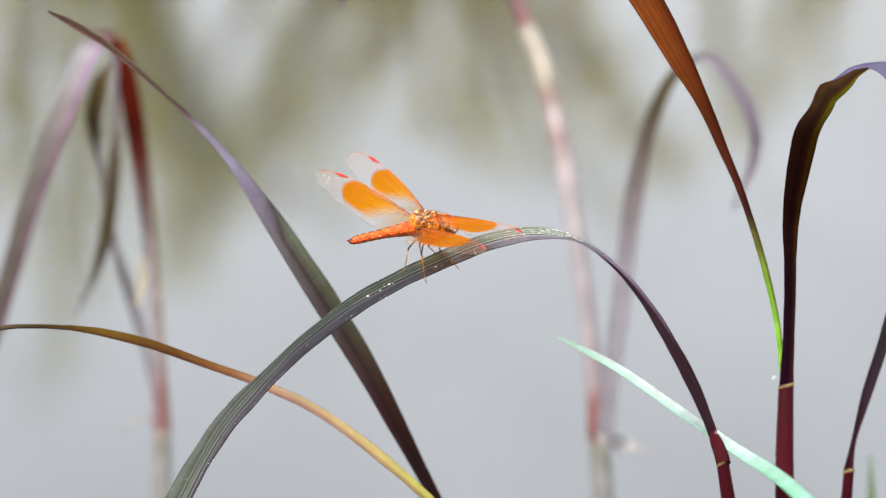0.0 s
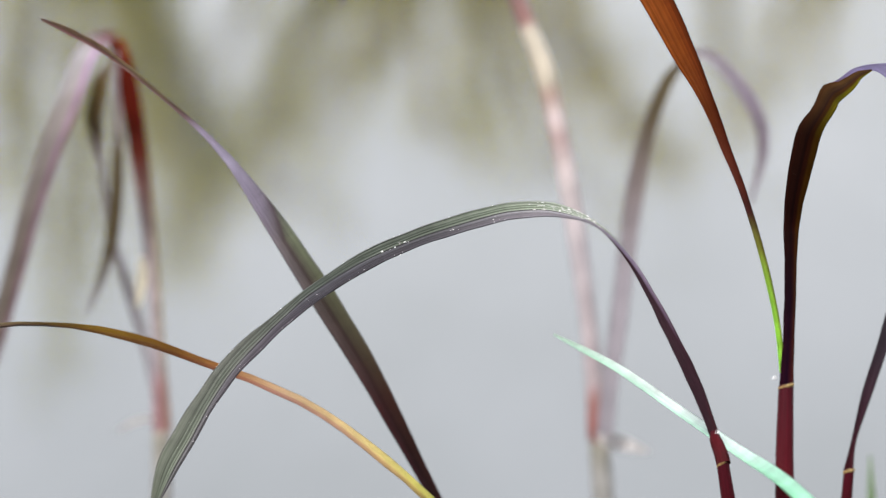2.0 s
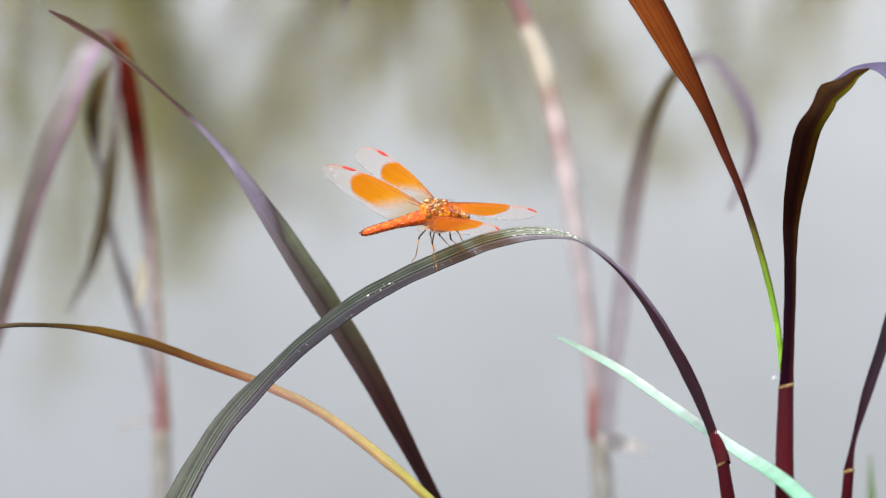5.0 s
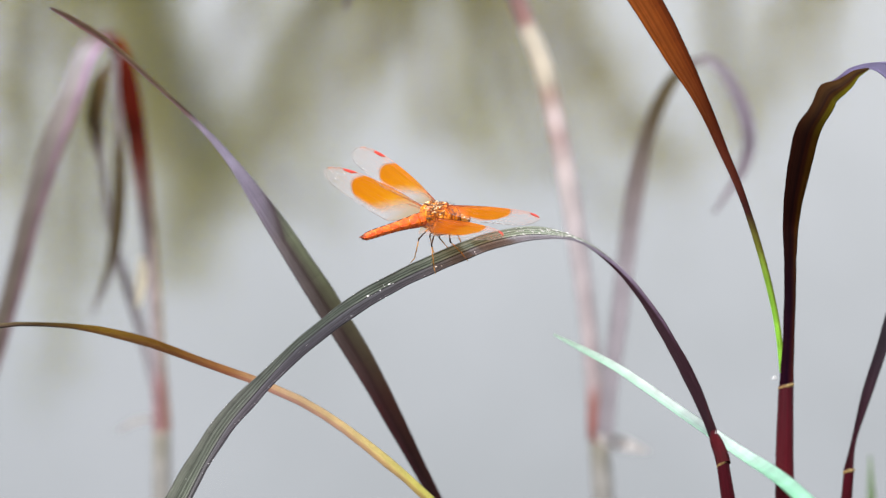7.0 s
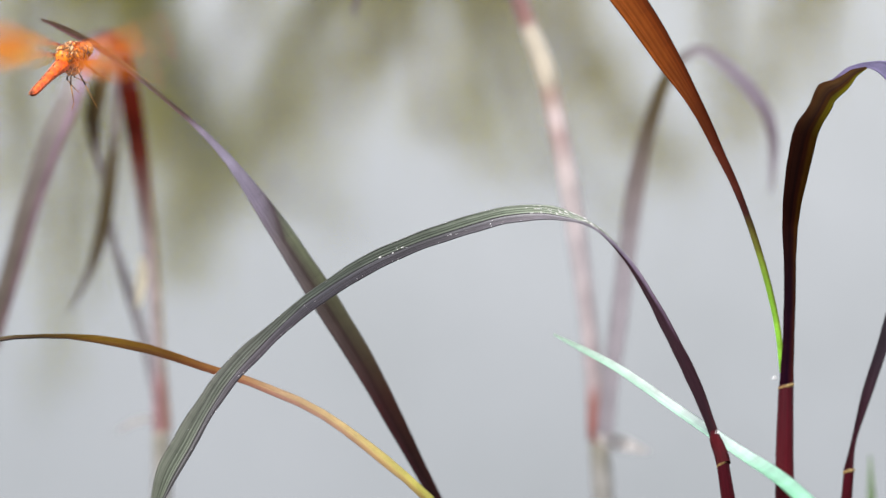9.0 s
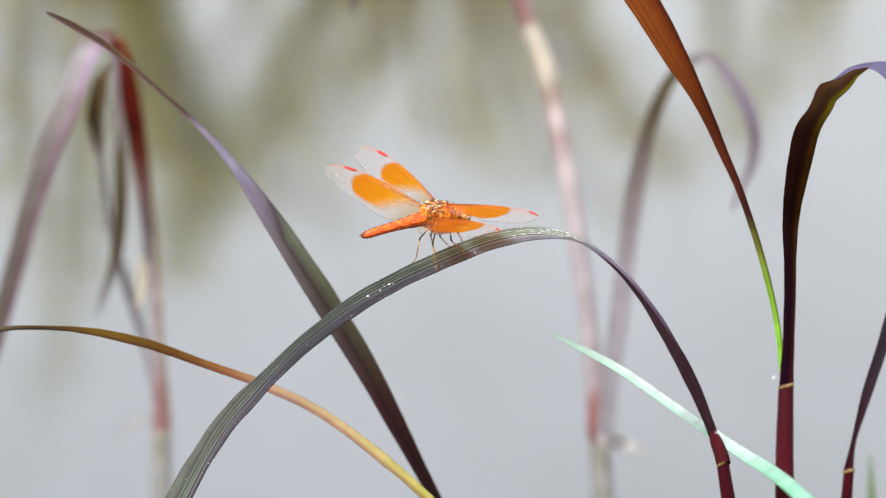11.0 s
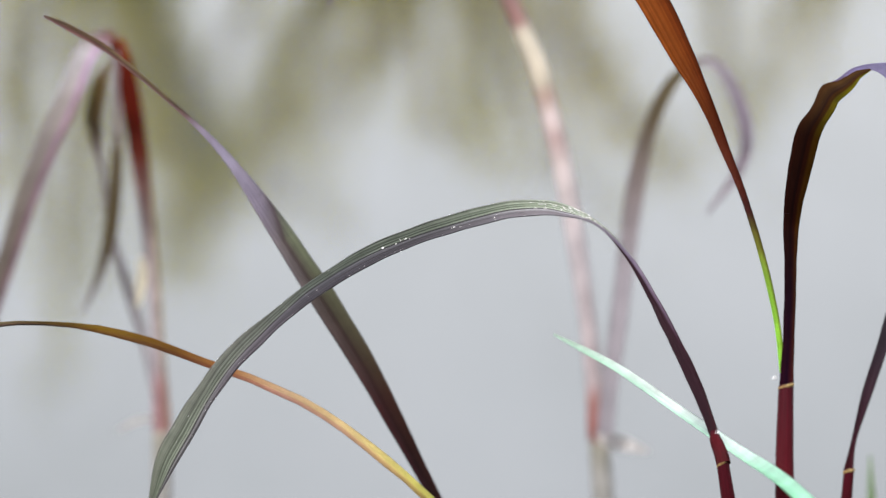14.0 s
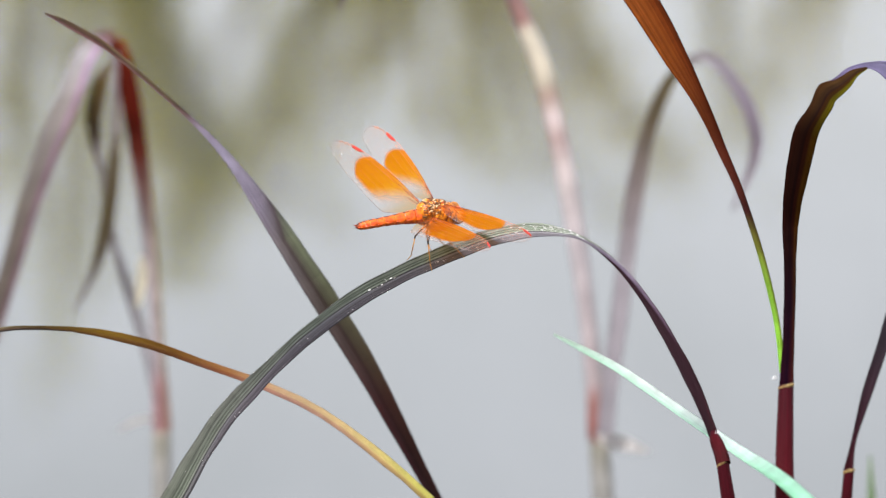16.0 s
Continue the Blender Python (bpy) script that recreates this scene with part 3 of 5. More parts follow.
TALL_FOLD = [(0.0729, -0.0096, 0.2572, 0.00025, 10), (0.0750, -0.0095, 0.2578, 0.00071, 10), (0.0767, -0.0074, 0.2585, 0.00095, 10),
    (0.0785, -0.0055, 0.2596, 0.00102, 10), (0.0813, -0.0036, 0.2602, 0.00114, 10), (0.0833, -0.0025, 0.2601, 0.00157, 10),
    (0.0856, -0.0014, 0.2594, 0.00308, 10), (0.0886, 0.0002, 0.2574, 0.00498, 10), (0.0918, 0.0017, 0.2538, 0.00500, 10),
    (0.0945, 0.0030, 0.2487, 0.00058, 10)]
RUST_BLADE = [(0.0637, -0.0522, 0.2079, 0.00113, 20), (0.0632, -0.0386, 0.2155, 0.00125, 20), (0.0607, -0.0327, 0.2265, 0.00138, 20),
    (0.0576, -0.0152, 0.2362, 0.00151, 20), (0.0539, -0.0076, 0.2448, 0.00209, 20), (0.0498, -0.0079, 0.2541, 0.00302, 20),
    (0.0444, -0.0081, 0.2638, 0.00522, 20), (0.0381, -0.0082, 0.2747, 0.00648, 20), (0.0292, -0.0080, 0.2878, 0.00694, 20),
    (0.0180, -0.0081, 0.2987, 0.00520, 20), (0.0082, -0.0092, 0.3021, 0.00069, 20)]
MINT_BLADE = [(0.0771, -0.1441, 0.1777, 0.00459, 30), (0.0724, -0.1207, 0.1865, 0.00391, 29), (0.0634, -0.0968, 0.1937, 0.00312, 27),
    (0.0556, -0.0332, 0.1902, 0.00251, 26), (0.0463, 0.0132, 0.1901, 0.00220, 24), (0.0357, 0.0378, 0.1941, 0.00185, 23),
    (0.0283, 0.0608, 0.1949, 0.00136, 21), (0.0229, 0.0817, 0.1947, 0.00037, 20)]
SIDE_STEM = [(0.0738, -0.0873, 0.1247, 0.00250, 0), (0.0737, -0.0825, 0.1556, 0.00250, 0), (0.0737, -0.0793, 0.1762, 0.00240, 0),
    (0.0742, -0.0774, 0.1885, 0.00209, 0), (0.0750, -0.0767, 0.1933, 0.00188, 0)]
SIDE_BLADE = [(0.0750, -0.0768, 0.1930, 0.00200, 20), (0.0760, -0.0759, 0.1989, 0.00100, 20), (0.0784, -0.0746, 0.2071, 0.00200, 20),
    (0.0812, -0.0733, 0.2155, 0.00222, 20), (0.0842, -0.0719, 0.2247, 0.00245, 20), (0.0894, -0.0702, 0.2361, 0.00222, 20),
    (0.0956, -0.0695, 0.2402, 0.00111, 20), (0.1019, -0.0702, 0.2361, 0.00044, 20)]
SHOOT = [(0.1036, 0.3242, 0.0876, 0.00273, 0), (0.1036, 0.3268, 0.1065, 0.00246, 0), (0.1035, 0.3287, 0.1200, 0.00177, 0),
    (0.1032, 0.3298, 0.1275, 0.00041, 0)]
BACK_STEM = [(0.0090, 0.0915, 0.0843, 0.00308, 0), (0.0072, 0.0964, 0.1196, 0.00296, 0), (0.0037, 0.0997, 0.1430, 0.00285, 0),
    (0.0011, 0.1009, 0.1519, 0.00261, 0)]
BACK_BLADE = [(0.0013, 0.1009, 0.1513, 0.00246, 15), (-0.0046, 0.0965, 0.1634, 0.00295, 16), (-0.0099, 0.0920, 0.1744, 0.00406, 17),
    (-0.0169, 0.0879, 0.1881, 0.00517, 18), (-0.0256, 0.0839, 0.2029, 0.00568, 19), (-0.0353, 0.0800, 0.2187, 0.00445, 20),
    (-0.0445, 0.0759, 0.2326, 0.00190, 21), (-0.0535, 0.0713, 0.2427, 0.00100, 22), (-0.0671, 0.0670, 0.2553, 0.00142, 23),
    (-0.0748, 0.0617, 0.2609, 0.00160, 24), (-0.0797, 0.0562, 0.2643, 0.00045, 25)]
OCHRE_BLADE = [(0.0132, 0.0396, 0.1468, 0.00256, 20), (0.0052, 0.0389, 0.1592, 0.00245, 21), (-0.0071, 0.0367, 0.1720, 0.00213, 24),
    (-0.0120, 0.0358, 0.1763, 0.00249, 25), (-0.0170, 0.0351, 0.1805, 0.00227, 26), (-0.0221, 0.0344, 0.1844, 0.00214, 27),
    (-0.0275, 0.0336, 0.1879, 0.00213, 27), (-0.0333, 0.0328, 0.1907, 0.00214, 28), (-0.0391, 0.0319, 0.1934, 0.00196, 29),
    (-0.0451, 0.0310, 0.1956, 0.00189, 30), (-0.0510, 0.0301, 0.1979, 0.00194, 31), (-0.0569, 0.0291, 0.2003, 0.00221, 32),
    (-0.0630, 0.0279, 0.2022, 0.00219, 32), (-0.0691, 0.0267, 0.2038, 0.00179, 33), (-0.0753, 0.0254, 0.2049, 0.00100, 34),
    (-0.0815, 0.0240, 0.2054, 0.00072, 35), (-0.0878, 0.0226, 0.2053, 0.00098, 37), (-0.1010, 0.0198, 0.2033, 0.00142, 38),
    (-0.1142, 0.0164, 0.1970, 0.00058, 40)]
REED_L_STEM = [(-0.0742, 0.4885, 0.1070, 0.00477, 0), (-0.0742, 0.4890, 0.1110, 0.00477, 0), (-0.0751, 0.4914, 0.1280, 0.00358, 0),
    (-0.0763, 0.4939, 0.1457, 0.00387, 0), (-0.0781, 0.4964, 0.1634, 0.00417, 0), (-0.0802, 0.4987, 0.1796, 0.00477, 0),
    (-0.0823, 0.5005, 0.1929, 0.00536, 0), (-0.0846, 0.5020, 0.2033, 0.00507, 0), (-0.0863, 0.5028, 0.2089, 0.00387, 0)]
REED_L_FALL = [(-0.0863, 0.4977, 0.2103, 0.00298, 20), (-0.0894, 0.4974, 0.2103, 0.00418, 20), (-0.0924, 0.4900, 0.2082, 0.00565, 20),
    (-0.0944, 0.4856, 0.2042, 0.00593, 20), (-0.0964, 0.4807, 0.1975, 0.00621, 20), (-0.0991, 0.4768, 0.1899, 0.00649, 20),
    (-0.1013, 0.4735, 0.1836, 0.00619, 20), (-0.1039, 0.4691, 0.1745, 0.00617, 20), (-0.1060, 0.4651, 0.1662, 0.00587, 20),
    (-0.1078, 0.4612, 0.1579, 0.00556, 20), (-0.1127, 0.4523, 0.1370, 0.00524, 20), (-0.1176, 0.4449, 0.1205, 0.00464, 20),
    (-0.1232, 0.4372, 0.1012, 0.00130, 20)]
REED_L_CURL = [(-0.0849, 0.4820, 0.2085, 0.00149, 20), (-0.0853, 0.4820, 0.1996, 0.00170, 20), (-0.0852, 0.4820, 0.1922, 0.00192, 20),
    (-0.0851, 0.4820, 0.1848, 0.00277, 20), (-0.0852, 0.4820, 0.1773, 0.00362, 20), (-0.0856, 0.4820, 0.1699, 0.00382, 20),
    (-0.0864, 0.4820, 0.1624, 0.00382, 20), (-0.0875, 0.4820, 0.1564, 0.00340, 20), (-0.0894, 0.4820, 0.1497, 0.00234, 20),
    (-0.0920, 0.4820, 0.1437, 0.00149, 20), (-0.0942, 0.4820, 0.1388, 0.00042, 20)]
REED_L_HOOK = [(-0.0869, 0.4860, 0.2047, 0.00148, 20), (-0.0881, 0.4860, 0.2029, 0.00267, 20), (-0.0894, 0.4860, 0.1996, 0.00386, 20),
    (-0.0903, 0.4860, 0.1954, 0.00430, 20), (-0.0911, 0.4860, 0.1910, 0.00430, 20), (-0.0911, 0.4860, 0.1857, 0.00341, 20),
    (-0.0903, 0.4860, 0.1805, 0.00193, 20), (-0.0893, 0.4860, 0.1750, 0.00044, 20)]
REED_S_STEM = [(-0.0743, 0.5120, 0.0820, 0.00210, 0), (-0.0754, 0.5120, 0.1035, 0.00241, 0), (-0.0778, 0.5120, 0.1203, 0.00271, 0),
    (-0.0811, 0.5120, 0.1324, 0.00301, 0), (-0.0848, 0.5120, 0.1446, 0.00286, 0), (-0.0875, 0.5120, 0.1537, 0.00226, 0),
    (-0.0894, 0.5120, 0.1643, 0.00180, 0), (-0.0909, 0.5120, 0.1765, 0.00150, 0)]
REED_R_STEM = [(0.0405, 0.4685, 0.1089, 0.00560, 0), (0.0402, 0.4669, 0.1117, 0.00545, 0), (0.0396, 0.4663, 0.1215, 0.00471, 0),
    (0.0376, 0.4670, 0.1407, 0.00441, 0), (0.0352, 0.4674, 0.1585, 0.00499, 0), (0.0323, 0.4679, 0.1762, 0.00528, 0),
    (0.0290, 0.4682, 0.1924, 0.00513, 0), (0.0258, 0.4680, 0.2057, 0.00542, 0), (0.0213, 0.4676, 0.2175, 0.00468, 0),
    (0.0162, 0.4675, 0.2307, 0.00438, 0), (0.0096, 0.4677, 0.2468, 0.00379, 0)]
REED_R_BLADE = [(0.0421, 0.4538, 0.1116, 0.00454, 20), (0.0433, 0.4552, 0.1247, 0.00454, 20), (0.0454, 0.4568, 0.1393, 0.00488, 20),
    (0.0475, 0.4589, 0.1567, 0.00488, 20), (0.0498, 0.4609, 0.1741, 0.00523, 20), (0.0530, 0.4625, 0.1887, 0.00435, 20),
    (0.0574, 0.4637, 0.2003, 0.00373, 20), (0.0621, 0.4642, 0.2064, 0.00280, 20), (0.0686, 0.4641, 0.2088, 0.00311, 20),
    (0.0753, 0.4627, 0.2019, 0.00373, 20), (0.0799, 0.4609, 0.1925, 0.00373, 20), (0.0805, 0.4592, 0.1832, 0.00280, 20),
    (0.0749, 0.4569, 0.1699, 0.00078, 20)]
REED_R_FOOT = [(0.0429, 0.4618, 0.0610, 0.00619, 0), (0.0425, 0.4647, 0.0814, 0.00590, 0), (0.0416, 0.4667, 0.0960, 0.00560, 0),
    (0.0407, 0.4685, 0.1084, 0.00531, 0)]
ARCH_TUFT = [(0.0528, -0.0348, 0.1932, 0.00054, 0), (0.0527, -0.0348, 0.1935, 0.00054, 0)]
TALL_TUFT = [(0.0621, -0.0633, 0.2084, 0.00053, 0), (0.0621, -0.0630, 0.2085, 0.00053, 0)]
REED_R_TIP = [(0.0125, 0.4669, 0.2407, 0.00310, 20), (0.0023, 0.4619, 0.2488, 0.00433, 20), (-0.0093, 0.4559, 0.2486, 0.00432, 20),
    (-0.0186, 0.4486, 0.2399, 0.00400, 20), (-0.0225, 0.4414, 0.2319, 0.00337, 20), (-0.0247, 0.4342, 0.2237, 0.00076, 20)]
REED_L_FOOT = [(-0.0742, 0.4815, 0.0572, 0.00566, 0), (-0.0742, 0.4844, 0.0778, 0.00536, 0), (-0.0741, 0.4864, 0.0926, 0.00507, 0),
    (-0.0742, 0.4885, 0.1070, 0.00477, 0)]
REED_R_HUSK = [(0.0399, 0.4590, 0.1108, 0.00117, 0), (0.0434, 0.4590, 0.1093, 0.00380, 0), (0.0478, 0.4590, 0.1081, 0.00351, 0),
    (0.0537, 0.4590, 0.1063, 0.00073, 0)]
REED_L_HUSK = [(-0.0749, 0.4986, 0.1072, 0.00090, 0), (-0.0782, 0.4988, 0.1084, 0.00135, 0), (-0.0822, 0.4986, 0.1075, 0.00150, 0),
    (-0.0867, 0.4983, 0.1050, 0.00045, 0)]
REED_S_HUSK = [(-0.0792, 0.4600, 0.1440, 0.00088, 0), (-0.0784, 0.4600, 0.1484, 0.00263, 0), (-0.0778, 0.4600, 0.1536, 0.00292, 0),
    (-0.0781, 0.4600, 0.1577, 0.00073, 0)]
ARCH_SHEATH = [(0.0534, -0.0380, 0.1880, 0.00279, 0), (0.0528, -0.0366, 0.1901, 0.00268, 0), (0.0519, -0.0345, 0.1922, 0.00225, 0),
    (0.0515, -0.0332, 0.1935, 0.00096, 0)]


def collar(at, radius, parent, axis=(0, 0, 1)):
    bm = bmesh.new()
    turn = Vector((0, 0, 1)).rotation_difference(Vector(axis)).to_matrix().to_4x4()
    rows = [(-0.0003, 0.98), (-0.0002, 1.04), (0.0, 1.06), (0.0002, 1.03), (0.0003, 0.96)]
    rings = []
    for z, r in rows:
        rings.append([bm.verts.new(turn @ Vector((math.cos(a) * r * radius, math.sin(a) * r * radius, z + 0.0005 * math.cos(a + 0.6))))
                      for a in [2 * math.pi * k / 20 for k in range(20)]])
    for a, b in zip(rings, rings[1:]):
        for k in range(20):
            bm.faces.new((a[k], a[(k + 1) % 20], b[(k + 1) % 20], b[k]))
    ob = part("collar", bm, COLLAR, parent, "yellowish collar ring")
    ob.matrix_basis = Matrix.Translation(Vector(at) - parent.matrix_basis.translation)
    return ob


def root(points):
    return Vector((points[0][0], points[0][1], -0.15))


GROUP = "grass stalks standing in the water"
arch = thing("grass_stalk", root(ARCH_STEM), "arching purple-grey grass blade on a maroon stalk", "grass", GROUP)
blade("stem", ARCH_STEM, [MAROON], arch, 1, 30, rooted=True, round_=True, label="maroon stem")
collar(ARCH_STEM[-1][:3], 0.00125, arch, (-0.25, 0, 1))
blade("sheath", ARCH_SHEATH, [MAROON], arch, 1, 12, round_=True, label="maroon sheath around the blade's foot")
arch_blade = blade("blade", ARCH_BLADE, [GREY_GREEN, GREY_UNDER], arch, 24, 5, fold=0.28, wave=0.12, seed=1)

# white flecks: where they lie along and across the blade, their half width in fiftieths of a millimetre, how drawn out;
# the long ones from 0.36 to 0.43 stand for glints
FLECKS = [(0.604, 0.56, 9, 1.4), (0.595, 0.48, 3, 1), (0.589, 0.52, 6, 1.3), (0.583, 0.58, 3, 2), (0.577, 0.59, 6, 2.2), (0.573, 0.51, 3, 2), (0.522, 0.30, 4, 2.5), (0.516, 0.28, 3, 2), (0.525, 0.36, 3, 1.5), (0.476, 0.28, 5, 1.2), (0.473, 0.39, 3, 1), (0.434, 0.82, 3, 4), (0.425, 0.78, 3, 4), (0.407, 0.78, 3, 4), (0.397, 0.66, 4, 3), (0.391, 0.82, 5, 4), (0.382, 0.91, 5, 3), (0.370, 1.01, 7, 2), (0.367, 0.76, 6, 3), (0.361, 0.83, 4, 3)]
arch_line, arch_rings, _ = blade_rings(ARCH_BLADE, 24 * 5 + 1, 0.28, 0.0003, False, 0.12, 1)


def fleck(along, over, size, run):
    i, k = min(119, int(along * 120)), max(0, min(12, round(over * 12)))
    ob, a, b = arch_blade[i // 5]
    near, far = arch_rings[i][k], arch_rings[i + 1][k]
    way = (far - near).normalized()
    spot = near.lerp(far, along * 120 - i) + FRONT * 0.00004 - arch_line[i // 5 * 5]
    bm = bmesh.new()
    tube(bm, [tuple(spot + way * size * run * q) for q in (-1, -0.8, 0, 0.8, 1)], [size * q for q in (0.3, 0.8, 1.0, 0.8, 0.3)], 7)
    part("speck", bm, FLUFF, ob, "white fleck")


for along, over, size, run in FLECKS:
    fleck(along, over, size * 0.00002, run)
rng = random.Random(4)
for n in range(60):                                # glints of light on the crest, modelled as white flecks
    fleck(rng.triangular(0.345, 0.445, 0.385), rng.uniform(0.45, 0.97), rng.uniform(0.00003, 0.00007), rng.uniform(1.5, 5))
for n in range(80):
    fleck(rng.uniform(0.43, 0.93), rng.choice((rng.uniform(0.05, 0.95), rng.uniform(0.02, 0.12), 0.97)), rng.uniform(0.00002, 0.00005), rng.uniform(1, 3))

tall = thing("grass_stalk", root(TALL_STEM), "upright maroon grass stalk with dark and rust blades", "grass", GROUP)
blade("stem", TALL_STEM, [MAROON], tall, 1, 30, rooted=True, round_=True, label="glossy maroon stem")
collar(TALL_STEM[-1][:3], 0.00146, tall)
tall_blade = blade("blade", TALL_BLADE, [DARK_BLADE, LILAC_TOP], tall, 12, 7, fold=-0.5, wave=0.04, seed=5, straight=True, label="dark maroon blade bent over")
upper_face = blade("upper_face", TALL_FOLD, [LILAC_FOLD, LILAC_FOLD], tall, 1, 24, fold=0.2, label="lilac upper face of the bent blade")[0][0]
upper_face.matrix_basis = tall_blade[8][0].matrix_basis.inverted() @ upper_face.matrix_basis
upper_face.parent = tall_blade[8][0]
rust_blade = blade("blade", RUST_BLADE, [RUST, RUST], tall, 18, 5, fold=0.35, wave=0.05, seed=2, label="rust-brown blade, green at its foot")

for at_, owner in ((ARCH_TUFT, arch), (TALL_TUFT, tall)):
    tuft = bmesh.new()
    spot = Vector(at_[-1][:3]) - owner.matrix_basis.translation
    rng = random.Random(9)
    for _ in range(9):
        way = Vector((rng.uniform(-1, 0.3), rng.uniform(-0.6, 0.6), rng.uniform(-0.2, 1))).normalized()
        tube(tuft, [tuple(spot), tuple(spot + way * rng.uniform(0.0004, 0.0011))], [0.00006, 0.00002], 5)
    part("tuft", tuft, FLUFF, owner, "white hairs at the collar")

mint = thing("grass_plant", root(MINT_BLADE), "pale mint-green grass blade leaning low over water", "grass")
blade("blade", MINT_BLADE, [MINT, MINT], mint, 1, 60, rooted=True, fold=0.2)

side = thing("grass_stalk", root(SIDE_STEM), "slim dusky grass stalk with a collar", "grass", GROUP)
blade("stem", SIDE_STEM, [MAROON], side, 1, 24, rooted=True, round_=True)
collar(SIDE_STEM[-1][:3], 0.001, side, (0.2, 0, 1))
blade("blade", SIDE_BLADE, [SIDE, SIDE], side, 1, 40, fold=0.6)

shoot = thing("grass_plant", root(SHOOT), "short pale green grass shoot", "grass")
blade("blade", SHOOT, [GREEN, GREEN], shoot, 1, 24, rooted=True)

back = thing("grass_stalk", root(BACK_STEM), "broad olive-purple grass blade leaning far over", "grass", GROUP)
blade("stem", BACK_STEM, [MAROON], back, 1, 20, rooted=True, round_=True)
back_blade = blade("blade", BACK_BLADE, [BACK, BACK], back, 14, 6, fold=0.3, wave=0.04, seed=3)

ochre = thing("grass_plant", root(OCHRE_BLADE), "drying ochre and yellow grass blade arching low", "grass")
ochre_blade = blade("blade", OCHRE_BLADE, [OCHRE, OCHRE], ochre, 14, 6, rooted=True, fold=0.4)

reed_l = thing("grass_stalk", root(REED_L_FOOT), "red-brown grass stalk with drooping lilac and olive blades", "grass", GROUP)
blade("stem", REED_L_FOOT, [PALE_STEM], reed_l, 1, 30, rooted=True, round_=True, label="grey-olive lower stem")
blade("upper_stem", REED_L_STEM, [RED_REED], reed_l, 1, 60, round_=True, label="red-brown upper stem")
blade("husk", REED_L_HUSK, [HUSK, HUSK], reed_l, 1, 12, label="pale dry husk")
fall_blade = blade("blade", REED_L_FALL, [LILAC, LILAC], reed_l, 12, 5, label="hanging lilac-grey blade")
curl_blade = blade("blade", REED_L_CURL, [DROOP, DROOP], reed_l, 12, 5, label="hanging blade, lilac above and olive below")
hook_blade = blade("blade", REED_L_HOOK, [HOOK, HOOK], reed_l, 8, 5, label="short hooked brown blade")

reed_s = thing("grass_stalk", root(REED_S_STEM), "pale dry grass stalk", "grass", GROUP)
blade("stem", REED_S_STEM, [PALE], reed_s, 1, 40, rooted=True, round_=True)
blade("husk", REED_S_HUSK, [CREAM_HUSK, CREAM_HUSK], reed_s, 1, 12, label="cream dry husk")

reed_r = thing("grass_stalk", root(REED_R_FOOT), "pink and cream grass stalk with a looping brown blade", "grass", GROUP)
blade("stem", REED_R_FOOT, [PALE_STEM], reed_r, 1, 30, rooted=True, round_=True, label="grey-olive lower stem")
pink_stem = blade("upper_stem", REED_R_STEM, [PINK], reed_r, 10, 7, round_=True, label="pink and cream upper stem, red at its foot")
blade("husk", REED_R_HUSK, [HUSK, HUSK], reed_r, 1, 12, label="white dry husk")
tip_blade = blade("blade", REED_R_TIP, [CURL, CURL], reed_r, 8, 5, label="drooping olive blade")
loop_blade = blade("blade", REED_R_BLADE, [LOOP, LOOP], reed_r, 16, 5, label="brown blade looping over")


# ---- the dragonfly (its own space in millimetres / 1000: x along the bank, y up, z to the bank) ----
MM = 0.001
FWD = Vector((0.87, 0.20, -0.45)).normalized()
UPW = Vector((-0.10, 0.88, 0.46))
UPW = (UPW - FWD * UPW.dot(FWD)).normalized()
LEFT = UPW.cross(FWD)
BODY = Matrix((FWD, LEFT, UPW)).transposed()      # columns: forward, left, up
ORANGE = skin_material("orange_chitin", (0.50, 0.05, 0.002), (0.80, 0.15, 0.004), 1300, 0.28, 0.7, 0.6)
ORANGE_DEEP = skin_material("red_orange_chitin", (0.54, 0.05, 0.002), (0.80, 0.15, 0.005), 1300, 0.28, 0.7, 0.6)
THORAX = skin_material("mottled_orange_thorax", (0.22, 0.045, 0.003), (0.84, 0.28, 0.012), 1700, 0.35, 0.9, 0.5)
UMBER = skin_material("brown_hinge", (0.07, 0.025, 0.008), (0.22, 0.09, 0.025), 1500, 0.3, 0.3, 0.5)
DARK = skin_material("dark_joint", (0.02, 0.015, 0.012), (0.05, 0.03, 0.02), 900, 0.35, 0.1)
LEG = skin_material("amber_leg", (0.20, 0.09, 0.018), (0.42, 0.21, 0.045), 900, 0.4, 0.1)
EYE_TOP = skin_material("brown_eye", (0.20, 0.06, 0.008), (0.62, 0.25, 0.03), 900, 0.22, 0.05, 0.5)
STIGMA = skin_material("red_wing_spot", (0.30, 0.018, 0.014), (0.42, 0.035, 0.025), 900, 0.4, 0.1)
VEIN = skin_material("orange_vein", (0.46, 0.11, 0.03), (0.66, 0.21, 0.09), 900, 0.4, 0.0)
RIM = skin_material("dark_wing_rim", (0.09, 0.05, 0.04), (0.4, 0.32, 0.3), 1500, 0.4, 0.0)


